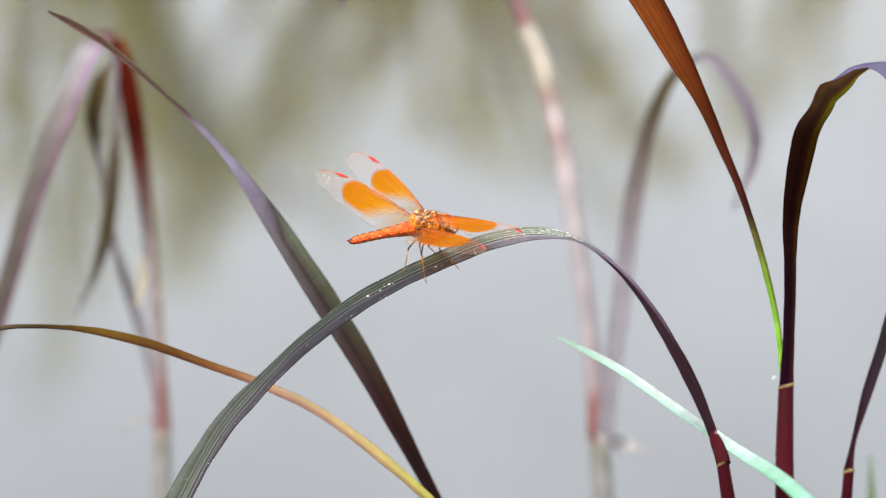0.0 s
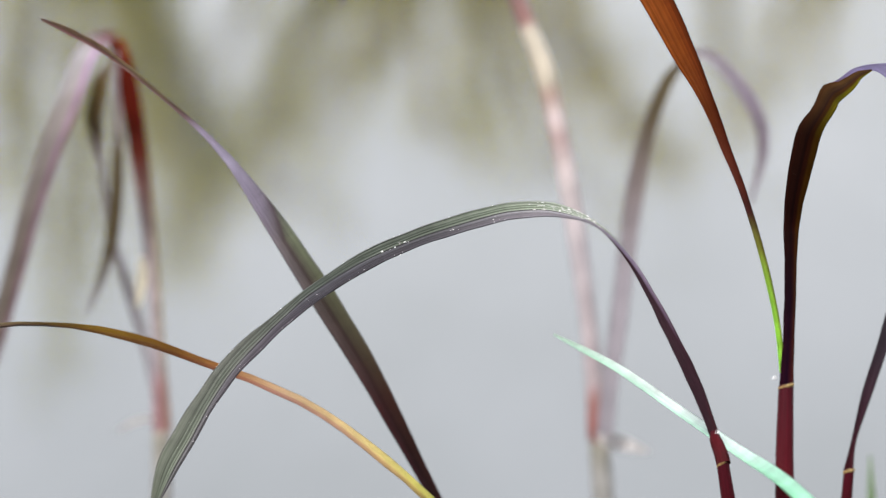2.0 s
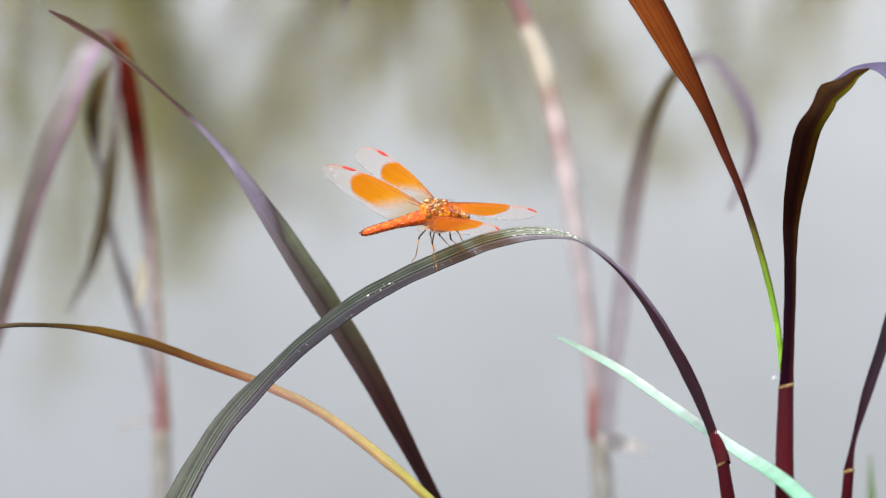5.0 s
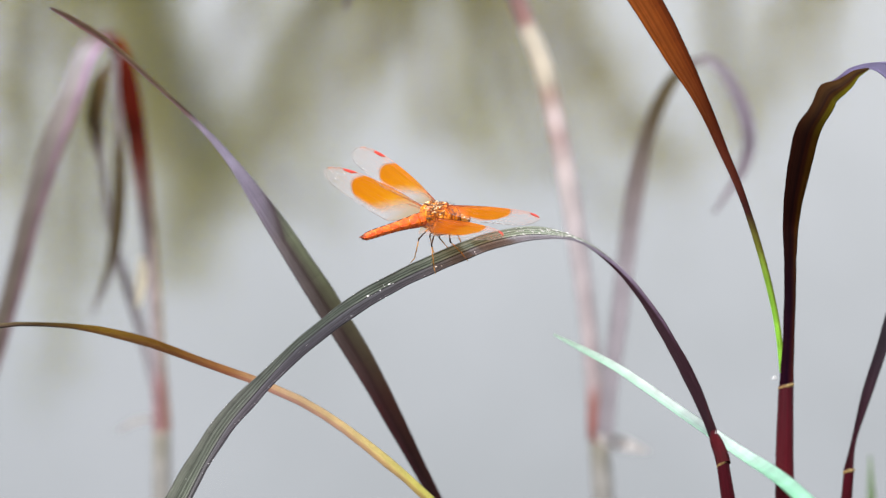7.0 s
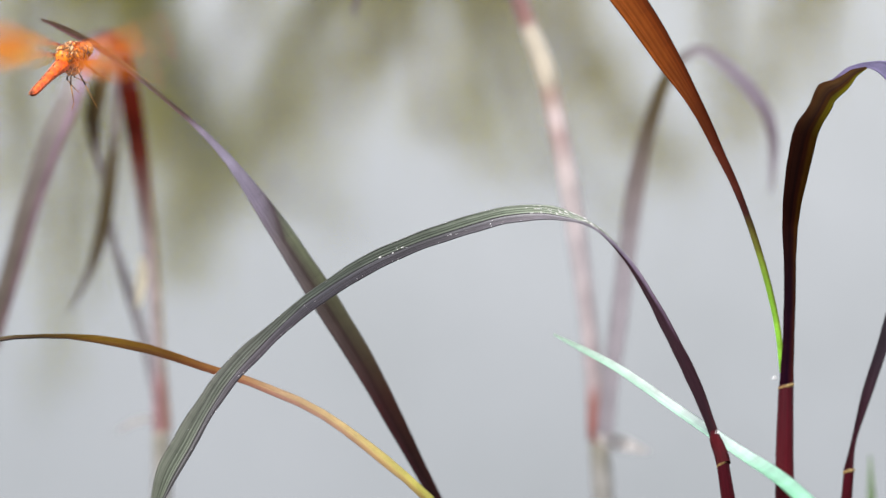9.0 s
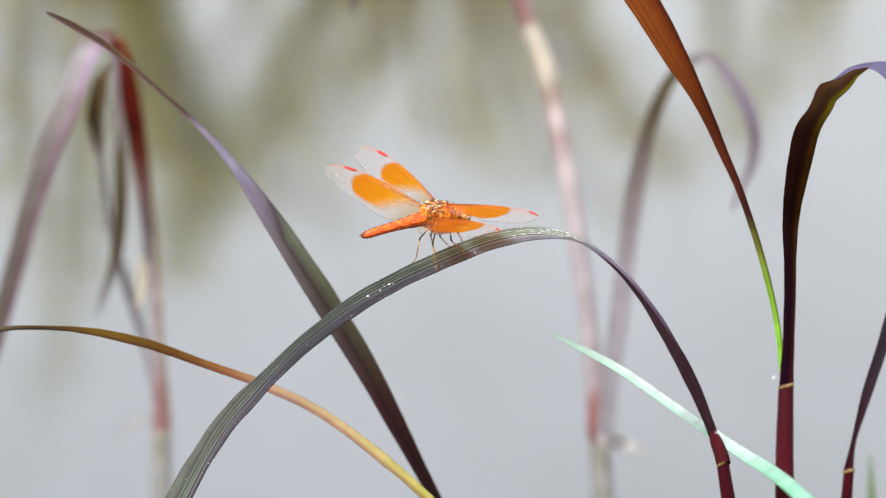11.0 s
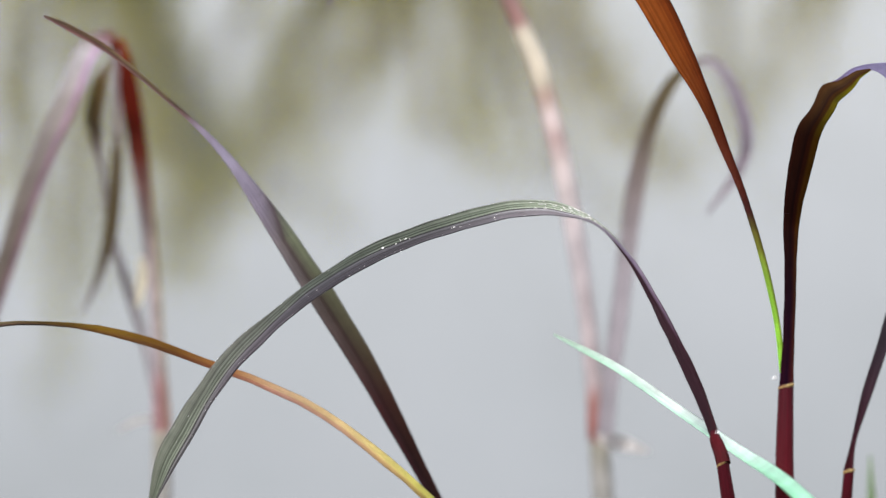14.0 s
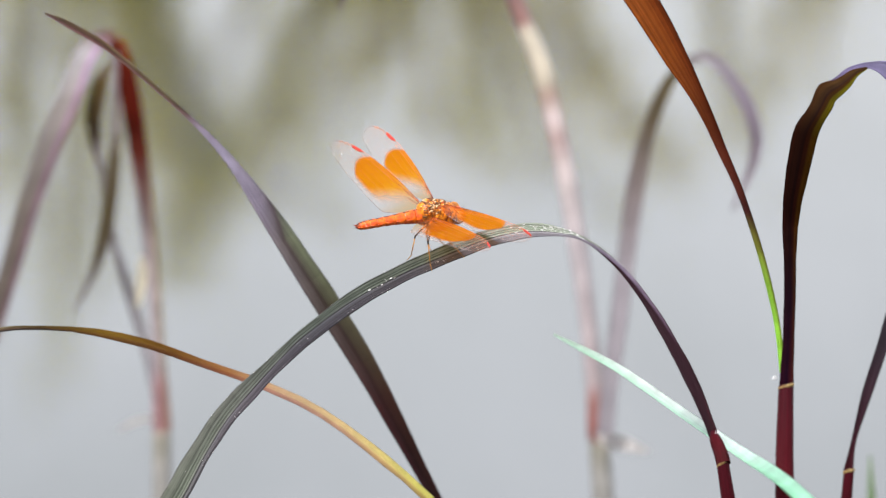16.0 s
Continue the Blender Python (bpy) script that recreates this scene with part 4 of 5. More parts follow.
def membrane_material(name, lo, hi, shades):
    """Clear wing film with an amber band between lo and hi of the span."""
    m, nodes, links, bsdf = material(name)
    tc = nodes.new("ShaderNodeUVMap")
    sep = nodes.new("ShaderNodeSeparateXYZ")
    links.new(tc.outputs[0], sep.inputs[0])

    def op(kind, a, b, c=None):
        n = nodes.new("ShaderNodeMath")
        n.operation = kind
        for k, q in enumerate((a, b, c)):
            if isinstance(q, (int, float)):
                n.inputs[k].default_value = q
            elif q is not None:
                links.new(q, n.inputs[k])
        return n.outputs[0]

    def soft(value, a, b):
        n = nodes.new("ShaderNodeMapRange")
        n.interpolation_type = "SMOOTHSTEP"
        n.inputs["From Min"].default_value, n.inputs["From Max"].default_value = a, b
        links.new(value, n.inputs[0])
        return n.outputs[0]

    span_, chord = sep.outputs[0], sep.outputs[1]
    off = op("SUBTRACT", chord, 0.32)
    outer = op("MULTIPLY_ADD", op("MULTIPLY", off, off), 0.45, span_)      # rounded outer edge
    inner = op("MULTIPLY_ADD", chord, -0.24, span_)                        # runs in along the front edge
    patch = op("MULTIPLY", op("SUBTRACT", 1.0, soft(outer, hi - 0.03, hi + 0.025)), soft(inner, lo - 0.16, lo + 0.12))
    patch = op("MULTIPLY", patch, op("SUBTRACT", 1.0, soft(chord, 0.78, 0.97)))
    rootglow = op("MULTIPLY", op("SUBTRACT", 1.0, soft(span_, 0.02, 0.24)), 0.7)
    clear, pig = nodes.new("ShaderNodeBsdfTransparent"), nodes.new("ShaderNodeBsdfTranslucent")
    clear.inputs[0].default_value = (0.97, 0.95, 0.94, 1)
    tint = nodes.new("ShaderNodeBsdfTransparent")
    tint.inputs[0].default_value = (1.0, 0.50, 0.01, 1)
    haze = nodes.new("ShaderNodeBsdfTransparent")
    haze.inputs[0].default_value = (1.0, 0.68, 0.26, 1)
    stain = ramp_node(nodes, list(zip((0.18, 0.42, 0.68), shades)))      # golden within, deep orange without
    blot = nodes.new("ShaderNodeTexNoise")
    blot.inputs["Scale"].default_value, blot.inputs["Detail"].default_value = 9, 3
    links.new(tc.outputs[0], blot.inputs["Vector"])
    links.new(op("MULTIPLY_ADD", op("SUBTRACT", blot.outputs[0], 0.5), 0.35, span_), stain.inputs[0])
    links.new(stain.outputs[0], pig.inputs[0])
    links.new(stain.outputs[0], bsdf.inputs["Base Color"])
    bsdf.inputs["Roughness"].default_value = 0.5
    bsdf.inputs["Specular IOR Level"].default_value = 0.08
    film = nodes.new("ShaderNodeMixShader")
    film.inputs[0].default_value = 0.045
    links.new(clear.outputs[0], film.inputs[1])
    white = nodes.new("ShaderNodeBsdfPrincipled")
    white.inputs["Base Color"].default_value = (0.85, 0.80, 0.80, 1)
    white.inputs["Roughness"].default_value = 0.2
    links.new(white.outputs[0], film.inputs[2])
    amber = nodes.new("ShaderNodeMixShader")
    amber.inputs[0].default_value = 0.62
    links.new(bsdf.outputs[0], amber.inputs[1])
    links.new(pig.outputs[0], amber.inputs[2])
    amber2 = nodes.new("ShaderNodeMixShader")
    amber2.inputs[0].default_value = 0.34
    links.new(amber.outputs[0], amber2.inputs[1])
    links.new(tint.outputs[0], amber2.inputs[2])
    stained = nodes.new("ShaderNodeMixShader")
    links.new(rootglow, stained.inputs[0])
    links.new(film.outputs[0], stained.inputs[1])
    links.new(haze.outputs[0], stained.inputs[2])
    final = nodes.new("ShaderNodeMixShader")
    links.new(patch, final.inputs[0])
    links.new(stained.outputs[0], final.inputs[1])
    links.new(amber2.outputs[0], final.inputs[2])
    links.new(final.outputs[0], nodes["Material Output"].inputs[0])
    return m


AMBER = [(0.86, 0.40, 0.02), (0.80, 0.25, 0.002), (0.76, 0.19, 0.0)]
DEEP_AMBER = [(0.80, 0.20, 0.002), (0.76, 0.175, 0.001), (0.76, 0.21, 0.002)]
FORE_FILM = membrane_material("amber_fore_wing_film", 0.14, 0.67, AMBER)
HIND_FILM = membrane_material("amber_hind_wing_film", 0.13, 0.72, AMBER)
FORE_FILM_DEEP = membrane_material("deep_amber_fore_wing_film", 0.05, 0.68, DEEP_AMBER)
HIND_FILM_DEEP = membrane_material("deep_amber_hind_wing_film", 0.05, 0.70, DEEP_AMBER)


def wing_shape(s, hind):
    """Leading and trailing edge at span s (0 to 1), in shares of the span."""
    lead = 0.035 * math.sin(math.pi * min(1, s * 1.1))
    if hind:
        trail = -0.33 * (min(1, (s + 0.05) / 0.20) ** 0.6) * (1 - 0.30 * max(0, (s - 0.15) / 0.7) ** 1.6)
    else:
        trail = -0.25 * (min(1, (s + 0.04) / 0.5) ** 0.55)
    full = math.sqrt(max(0, 1 - max(0, (s - 0.78) / 0.22) ** 2.2))     # rounded tip
    mid = -0.11
    lead, trail = mid + (lead - mid) * full, mid + (trail - mid) * full
    return lead, min(trail, lead - 0.001)


def wing(parent, base, direction, normal, span, hind, left):
    sign = -1 if left else 1
    x = Vector(direction).normalized()
    z = Vector(normal)
    z = (z - x * z.dot(x)).normalized()
    rest = Matrix.Translation(Vector(base) * MM) @ Matrix((x, z.cross(x), z)).transposed().to_4x4()
    L = span * MM

    def spot(s, v, lift=0.0):
        a, b = wing_shape(s, hind)
        y = a + (b - a) * v
        return Vector((s * L, sign * y * L, (0.006 * math.cos(v * 22) * (1 - s) + lift) * L - 0.03 * L * s * s))

    bm = bmesh.new()
    layer = bm.loops.layers.uv.new("UVMap")
    nu, nv = 44, 14
    grid = [[bm.verts.new(spot(i / nu, j / nv)) for j in range(nv + 1)] for i in range(nu + 1)]
    for i in range(nu):
        for j in range(nv):
            f = bm.faces.new((grid[i][j], grid[i + 1][j], grid[i + 1][j + 1], grid[i][j + 1]))
            for loop_, (a, b) in zip(f.loops, ((i, j), (i + 1, j), (i + 1, j + 1), (i, j + 1))):
                loop_[layer].uv = (a / nu, b / nv)
    name = "hind_wing" if hind else "fore_wing"
    ob = part(name, bm, (HIND_FILM if hind else FORE_FILM) if left else (HIND_FILM_DEEP if hind else FORE_FILM_DEEP), parent, "clear wing with an amber band")
    ob.matrix_basis = rest
    bm = bmesh.new()
    for v, r in ((0.0, 0.055), (0.06, 0.03), (0.12, 0.045), (0.25, 0.02), (0.42, 0.015), (0.6, 0.012), (0.8, 0.01)):
        tube(bm, [tuple(spot(s, v * (0.35 + 0.65 * min(1, s * 3)) if v < 1 else 1, 0.001)) for s in np.linspace(0.0, 0.985, 26)], [r * MM * (1 - 0.4 * s) for s in np.linspace(0, 1, 26)], 5)
    for k in range(1, 22):
        s = k / 22
        tube(bm, [tuple(spot(min(0.98, s + 0.03 * q), q, 0.001)) for q in np.linspace(0.12, 1, 7)], 0.006 * MM, 4)
    part("venation", bm, VEIN, ob, "orange wing veins")
    bm = bmesh.new()
    for v, reach in ((0.01, 0.42), (0.10, 0.36), (0.30, 0.2)):
        tube(bm, [tuple(spot(s, v * (0.35 + 0.65 * min(1, s * 3)), 0.003)) for s in np.linspace(0.0, reach, 10)], [0.07 * MM * (1 - 0.8 * q) for q in np.linspace(0, 1, 10)], 5)
    part("root_vein", bm, DARK_RED, ob, "dark brown veins at the wing root")
    bm = bmesh.new()
    rim = [tuple(spot(s, 1, 0.001)) for s in np.linspace(0.08, 1.0, 30)] + [tuple(spot(s, 0, 0.001)) for s in (0.985, 0.96, 0.93)]
    tube(bm, rim, 0.045 * MM, 5)
    part("wing_rim", bm, RIM, ob, "dark outer rim of the wing")
    if left:
        drops = random.Random(3 if hind else 5)
        for k in range(9 if hind else 5):
            s, v = drops.choice(((drops.uniform(0.35, 0.97), 0.97), (drops.uniform(0.78, 0.95), drops.uniform(0.2, 0.8))))
            bm = bmesh.new()
            r = drops.uniform(0.03, 0.075) * MM
            ball(bm, spot(s, v, 0.004), (r * 1.6, r, r), None, 8, 6)
            part("speck", bm, FLUFF, ob, "white fleck")
    bm = bmesh.new()
    tops = []
    mark = 0.745 if left else 0.85
    for h in (0.004, -0.004):
        tops.append([bm.verts.new(spot(s, v, h)) for s, v in ((mark, 0.02), (mark + 0.03, 0.0), (mark + 0.09, 0.0), (mark + 0.125, 0.03), (mark + 0.11, 0.09), (mark + 0.07, 0.11), (mark + 0.025, 0.08))])
    bm.faces.new(tops[0])
    bm.faces.new(tops[1][::-1])
    for k in range(7):
        bm.faces.new((tops[0][k], tops[1][k], tops[1][(k + 1) % 7], tops[0][(k + 1) % 7]))
    part("wing_spot", bm, STIGMA, ob, "red spot near the wing tip", smooth=False)
    out = LEFT if left else -LEFT
    fx = (out * math.cos(0.12) + FWD * (-0.10 if hind else 0.14) + UPW * 0.06).normalized()
    fz = (UPW - fx * UPW.dot(fx)).normalized()
    beating = Matrix.Translation(Vector(base) * MM) @ Matrix((fx, fz.cross(fx), fz)).transposed().to_4x4()
    return ob, rest, beating


def build_dragonfly():
    fly = thing("dragonfly", pose(-0.003, 0, 0.2, 82), "orange dragonfly with amber-banded clear wings on a grass blade", "dragonfly")
    bturn = BODY

    def at(f, l, u):
        return (bturn @ Vector((f, l, u))) * MM

    # thorax: four swollen plates with pale ridges and warts between the wing roots
    lumps = [((-1.6, 0, -0.3), (2.6, 2.2, 2.8)), ((0.4, 0, -1.1), (3.3, 2.5, 3.0)), ((2.4, 0, -1.6), (2.6, 2.3, 2.7)), ((0.6, 0, -2.1), (3.1, 2.4, 2.7))]
    bm = bmesh.new()
    for (f, l, u), size in lumps:
        ball(bm, at(f, l, u), [q * MM for q in size], bturn, 24, 16)
    for v in bm.verts:
        v.co += v.co.normalized() * 0.0003 * noise.noise(v.co * 1300)
    part("thorax", bm, THORAX, fly, "mottled orange thorax with dark stripes")

    def crest(f, l):
        tops = [0.0]
        for c, r in lumps:
            inside = 1 - ((f - c[0]) / r[0]) ** 2 - ((l - c[1]) / r[1]) ** 2
            if inside > 0:
                tops.append(c[2] + r[2] * math.sqrt(inside))
        return max(tops)

    # wing hinges: cream plates with dark gaps between the wing roots and down the near flank
    rng = random.Random(7)
    for k in range(130):
        f, l = rng.uniform(-3.4, 2.0), rng.uniform(-2.0, 1.2)
        if f > 0.2 and l < -1.0:
            f -= 2.4
        size = rng.uniform(0.09, 0.24)
        bm = bmesh.new()
        turn = bturn @ Matrix.Rotation(rng.uniform(-0.7, 0.7), 3, "Z")
        ball(bm, at(f, l, crest(f, l) + 0.08 + 0.08 * rng.random()), (size * rng.uniform(1.2, 2.8) * MM, size * 0.6 * MM, size * 0.55 * MM), turn, 10, 7)
        part("wing_root_plate", bm, UMBER if k % 5 in (1, 2, 3) else ORANGE if k % 10 == 4 else PALE_PLATE, fly)
    # side plates: thin wandering dark seams with yellow patches between them
    for sgn in (-1, 1):
        for f in (3.2, 2.3, 1.5, 0.6, -0.4, -1.5, -2.4):
            bm = bmesh.new()
            sway = [rng.uniform(-0.25, 0.25) for _ in range(4)]
            tube(bm, [at(f + 0.7 + sway[0], sgn * 1.5, 1.2 - 0.3 * f), at(f + 0.25 + sway[1], sgn * 2.32, 0.2 - 0.2 * f), at(f - 0.05 + sway[2], sgn * 2.5, -1.0), at(f - 0.4 + sway[3], sgn * 2.2, -2.3)],
                 [0.02 * MM, rng.uniform(0.035, 0.075) * MM, rng.uniform(0.02, 0.06) * MM, 0.02 * MM], 6)
            part("thorax_stripe", bm, DARK_RED if f in (1.5, -1.5, 3.2) else UMBER, fly, "dark seam stripe")
        for f, u, r in ((2.7, -0.6, 0.42), (1.9, -1.7, 0.5), (1.0, -0.2, 0.45), (0.1, -1.4, 0.5), (-0.9, -0.4, 0.45), (-1.9, -1.3, 0.4)):
            bm = bmesh.new()
            ball(bm, at(f, sgn * 2.25, u), (r * 0.8 * MM, 0.28 * MM, r * 1.5 * MM), bturn, 12, 8)
            part("thorax_patch", bm, AMBER_PATCH, fly, "yellow side patch")
    hairs = random.Random(12)
    bm = bmesh.new()
    for k in range(70):
        f, l = hairs.uniform(-3.4, 3.6), hairs.uniform(-2.0, 2.0)
        u = crest(f, l)
        tube(bm, [tuple(at(f, l, u - 0.1)), tuple(at(f + hairs.uniform(-0.4, 0.4), l + hairs.uniform(-0.3, 0.4), u + hairs.uniform(0.25, 0.7)))], [0.025 * MM, 0.01 * MM], 4)
    part("hairs", bm, DARK, fly, "fine dark hairs on the back")
    # abdomen in nine overlapping rings, hinged behind the thorax
    edges = [-3.0, -5.0, -7.2, -9.4, -11.5, -13.3, -14.9, -16.0, -16.8, -17.4]
    radii = [1.50, 1.42, 1.18, 1.02, 0.93, 0.90, 0.88, 0.82, 0.70, 0.40]
    hinge = at(-3.0, 0, -0.7)

    def line(f):
        return at(f, 0, -0.7 - 0.09 * (f + 3) - 0.003 * (f + 3) ** 2) - hinge

    abdomen = None
    for k in range(9):
        a, b = edges[k] + 0.15, edges[k + 1]
        bm = bmesh.new()
        ks = np.linspace(0, 1, 7)
        tube(bm, [tuple(line(a + (b - a) * q)) for q in ks],
             [(radii[k] + (radii[k + 1] - radii[k]) * q) * (0.985 + 0.02 * math.sin(math.pi * (0.2 + 0.8 * q))) * MM for q in ks], 16)
        for v in bm.verts:
            v.co += v.co.normalized() * 0.00006 * noise.noise(v.co * 1500)
        ob = part("abdomen" if k == 0 else "abdomen_segment", bm, ORANGE if k < 4 else ORANGE_DEEP if k < 8 else TAIL, abdomen or fly, "red-orange abdomen with dark marks" if k == 0 else "")
        if k == 0:
            abdomen = ob
            abdomen.matrix_basis = Matrix.Translation(hinge)
        # a dark mark along the back and a short one on each flank
        for side_, up_, c, d, r in ((0.1, 0.99, 0.1, 0.95, 0.13), (0.97, 0.1, 0.05, 0.9, 0.16), (-0.97, 0.1, 0.05, 0.9, 0.16), (-0.75, -0.66, 0.3, 0.95, 0.10)):
            bm = bmesh.new()
            spots = []
            for q in (c, (c + d) / 2, d):
                rad = (radii[k] + (radii[k + 1] - radii[k]) * q) * (0.985 + 0.02 * math.sin(math.pi * (0.2 + 0.8 * q)))
                spots.append(tuple(line(a + (b - a) * q) + at(0, side_ * rad * 0.96, up_ * rad * 0.96)))
            tube(bm, spots, [r * 0.3 * MM, r * MM, r * 1.2 * MM], 6)
            part("abdomen_mark", bm, DARK if side_ == 0.1 or (side_ == -0.75 and k in (1, 2)) else DARK_RED if side_ == -0.75 else ORANGE if k < 6 else ORANGE_DEEP, abdomen)
        bm = bmesh.new()
        tube(bm, [tuple(line(a + 0.13)), tuple(line(a))], radii[k] * (1.0 if k in (6, 7) else 0.985) * MM, 16)
        part("abdomen_ring", bm, RINGPALE if k in (6, 7) else DARK_RED, abdomen, "pale seam between the segments" if k in (6, 7) else "")
    for sgn in (-1, 1):
        bm = bmesh.new()
        tube(bm, [tuple(line(-17.2) + at(0, sgn * 0.25, 0.1)), tuple(line(-17.9) + at(0, sgn * 0.32, 0.2))], [0.2 * MM, 0.08 * MM], 6)
        part("tail_clasp", bm, DARK_RED, abdomen)
    # head
    bm = bmesh.new()
    ball(bm, at(5.0, 0, -2.1), (1.5 * MM, 2.1 * MM, 1.8 * MM), bturn, 20, 14)
    ball(bm, at(6.1, 0, -2.6), (0.8 * MM, 1.2 * MM, 1.1 * MM), bturn, 14, 10)
    head = part("head", bm, ORANGE, fly)
    for sgn in (-1, 1):
        bm = bmesh.new()
        ball(bm, at(4.9, sgn * 1.35, -1.5), (1.35 * MM, 1.25 * MM, 1.5 * MM), bturn, 20, 14)
        eye = part("eye", bm, EYE_TOP, head, "glossy brown compound eye")
        # the eye's glints, added as small cream balls
        for f, l, u, r in ((4.5, 2.3, -0.9, 0.22), (5.1, 2.45, -1.3, 0.26), (4.7, 2.5, -1.9, 0.18), (4.2, 1.9, -0.4, 0.2)):
            bm = bmesh.new()
            ball(bm, at(f, sgn * l, u), (r * 1.4 * MM, r * 0.7 * MM, r * MM), bturn, 8, 6)
            part("eye_glint", bm, PALE_PLATE, eye, "cream glint modelled on the eye")
        bm = bmesh.new()
        tube(bm, [at(4.0, sgn * 0.9, -0.4), at(3.75, sgn * 1.8, -0.9), at(3.8, sgn * 2.3, -1.9)], [0.1 * MM, 0.2 * MM, 0.1 * MM], 7)
        part("eye_rim", bm, PALE_PLATE if sgn > 0 else DARK, head)
        bm = bmesh.new()
        tube(bm, [at(6.2, sgn * 0.4, -1.1), at(7.0, sgn * 0.7, -0.5)], [0.06 * MM, 0.02 * MM], 5)
        part("antenna", bm, DARK, head)
    bm = bmesh.new()
    tube(bm, [at(3.2, 0, -1.6), at(4.2, 0, -1.9)], 0.8 * MM, 10)
    part("neck", bm, ORANGE, fly)
    # legs: knees and feet on the blade (x, y, z of hip, knee, ankle, foot)
    legs = []
    for hip, knee, ankle, toe in (
            ((-1.2, -2.4, 1.2), (-3.7, -5.2, 2.6), (-4.4, -9.0, 2.0), (-5.2, -10.0, 1.6)),
            ((-0.4, -2.7, 1.0), (-1.2, -6.2, 3.2), (-0.6, -10.6, 2.6), (-0.2, -12.0, 2.2)),
            ((2.0, -2.4, 0.6), (2.4, -5.6, 2.4), (4.6, -7.6, 1.8), (6.0, -9.2, 1.2)),
            ((-0.8, -2.2, -0.6), (-1.6, -4.6, -2.2), (-1.0, -7.0, -1.8), (-0.6, -7.9, -1.6)),
            ((0.6, -2.4, -0.8), (0.2, -4.8, -2.4), (1.6, -6.4, -2.0), (2.4, -7.2, -1.6)),
            ((2.4, -2.0, -1.0), (3.8, -4.2, -2.2), (4.6, -5.8, -1.8), (5.2, -6.2, -1.6))):
        bm = bmesh.new()
        pts = [Vector(q) * MM for q in (hip, knee, ankle, toe)]
        tube(bm, [tuple(pts[0]), tuple(pts[0].lerp(pts[1], 0.5)), tuple(pts[1])], [0.20 * MM, 0.14 * MM, 0.12 * MM], 7)
        tube(bm, [tuple(pts[1]), tuple(pts[2])], [0.11 * MM, 0.085 * MM], 6)
        tube(bm, [tuple(pts[2]), tuple(pts[3])], [0.09 * MM, 0.07 * MM], 6)
        for q in np.linspace(0.15, 0.9, 6):
            spot = pts[1].lerp(pts[2], float(q))
            way = (pts[2] - pts[1]).cross(Vector((0, 0, 1))).normalized() * (1 if int(q * 20) % 2 else -1)
            tube(bm, [tuple(spot), tuple(spot + (way * 0.45 + (pts[2] - pts[1]).normalized() * 0.3) * MM)], [0.03 * MM, 0.012 * MM], 4)
        leg = part("leg", bm, LEG, fly, "thin amber leg")
        bm = bmesh.new()
        tube(bm, [tuple(pts[0].lerp(pts[1], 0.5)), tuple(pts[1]), tuple(pts[1].lerp(pts[2], 0.12))], [0.14 * MM, 0.19 * MM, 0.14 * MM], 7)
        part("knee", bm, DARK, leg, "dark knee")
        legs.append(leg)
    wings = [
        wing(fly, (-0.6, 2.0, -0.6), (-0.675, 0.53, -0.55), (-0.04, 0.78, 0.62), 22.0, False, True),
        wing(fly, (-2.8, 0.8, 0.2), (-0.817, 0.40, -0.42), (-0.04, 0.78, 0.62), 22.5, True, True),
        wing(fly, (1.6, 1.3, 0.9), (0.83, 0.0, 0.555), (0.0, 0.86, 0.5), 22.0, False, False),
        wing(fly, (-0.8, -1.2, 2.0), (0.58, 0.0, 0.79), (0.1, 0.58, 0.8), 22.0, True, False)]
    return fly, legs, wings, abdomen


AMBER_PATCH = skin_material("yellow_amber_patch", (0.68, 0.20, 0.005), (0.84, 0.32, 0.012), 1500, 0.35, 0.5, 0.5)
DARK_RED = skin_material("dark_red_mark", (0.10, 0.012, 0.003), (0.22, 0.03, 0.004), 900, 0.4, 0.1)
TAIL = skin_material("dark_tail", (0.10, 0.02, 0.006), (0.35, 0.06, 0.01), 700)
PALE_PLATE = skin_material("pale_wing_root", (0.62, 0.36, 0.15), (0.92, 0.74, 0.48), 1600, 0.25, 0.2, 0.6)
RINGPALE = skin_material("pale_orange_seam", (0.6, 0.26, 0.08), (0.65, 0.32, 0.1), 900, 0.4, 0.1)
dragonfly, fly_legs, fly_wings, fly_abdomen = build_dragonfly()


def spun(spin, turn, roll):
    """Turn of the dragonfly: in the plane along the bank, about the upright, and about its own length."""
    return Matrix.Rotation(radians(spin), 4, "Z") @ Matrix.Rotation(radians(turn), 4, "Y") @ Matrix.Rotation(radians(roll), 4, FWD)


def facing(forward, up):
    """Turn of the dragonfly that points it forward with its back up, in its own upright space."""
    f = Vector(forward).normalized()
    u = Vector(up)
    u = (u - f * u.dot(f)).normalized()
    return (Matrix((f, u.cross(f), u)).transposed() @ BODY.transposed()).to_4x4()


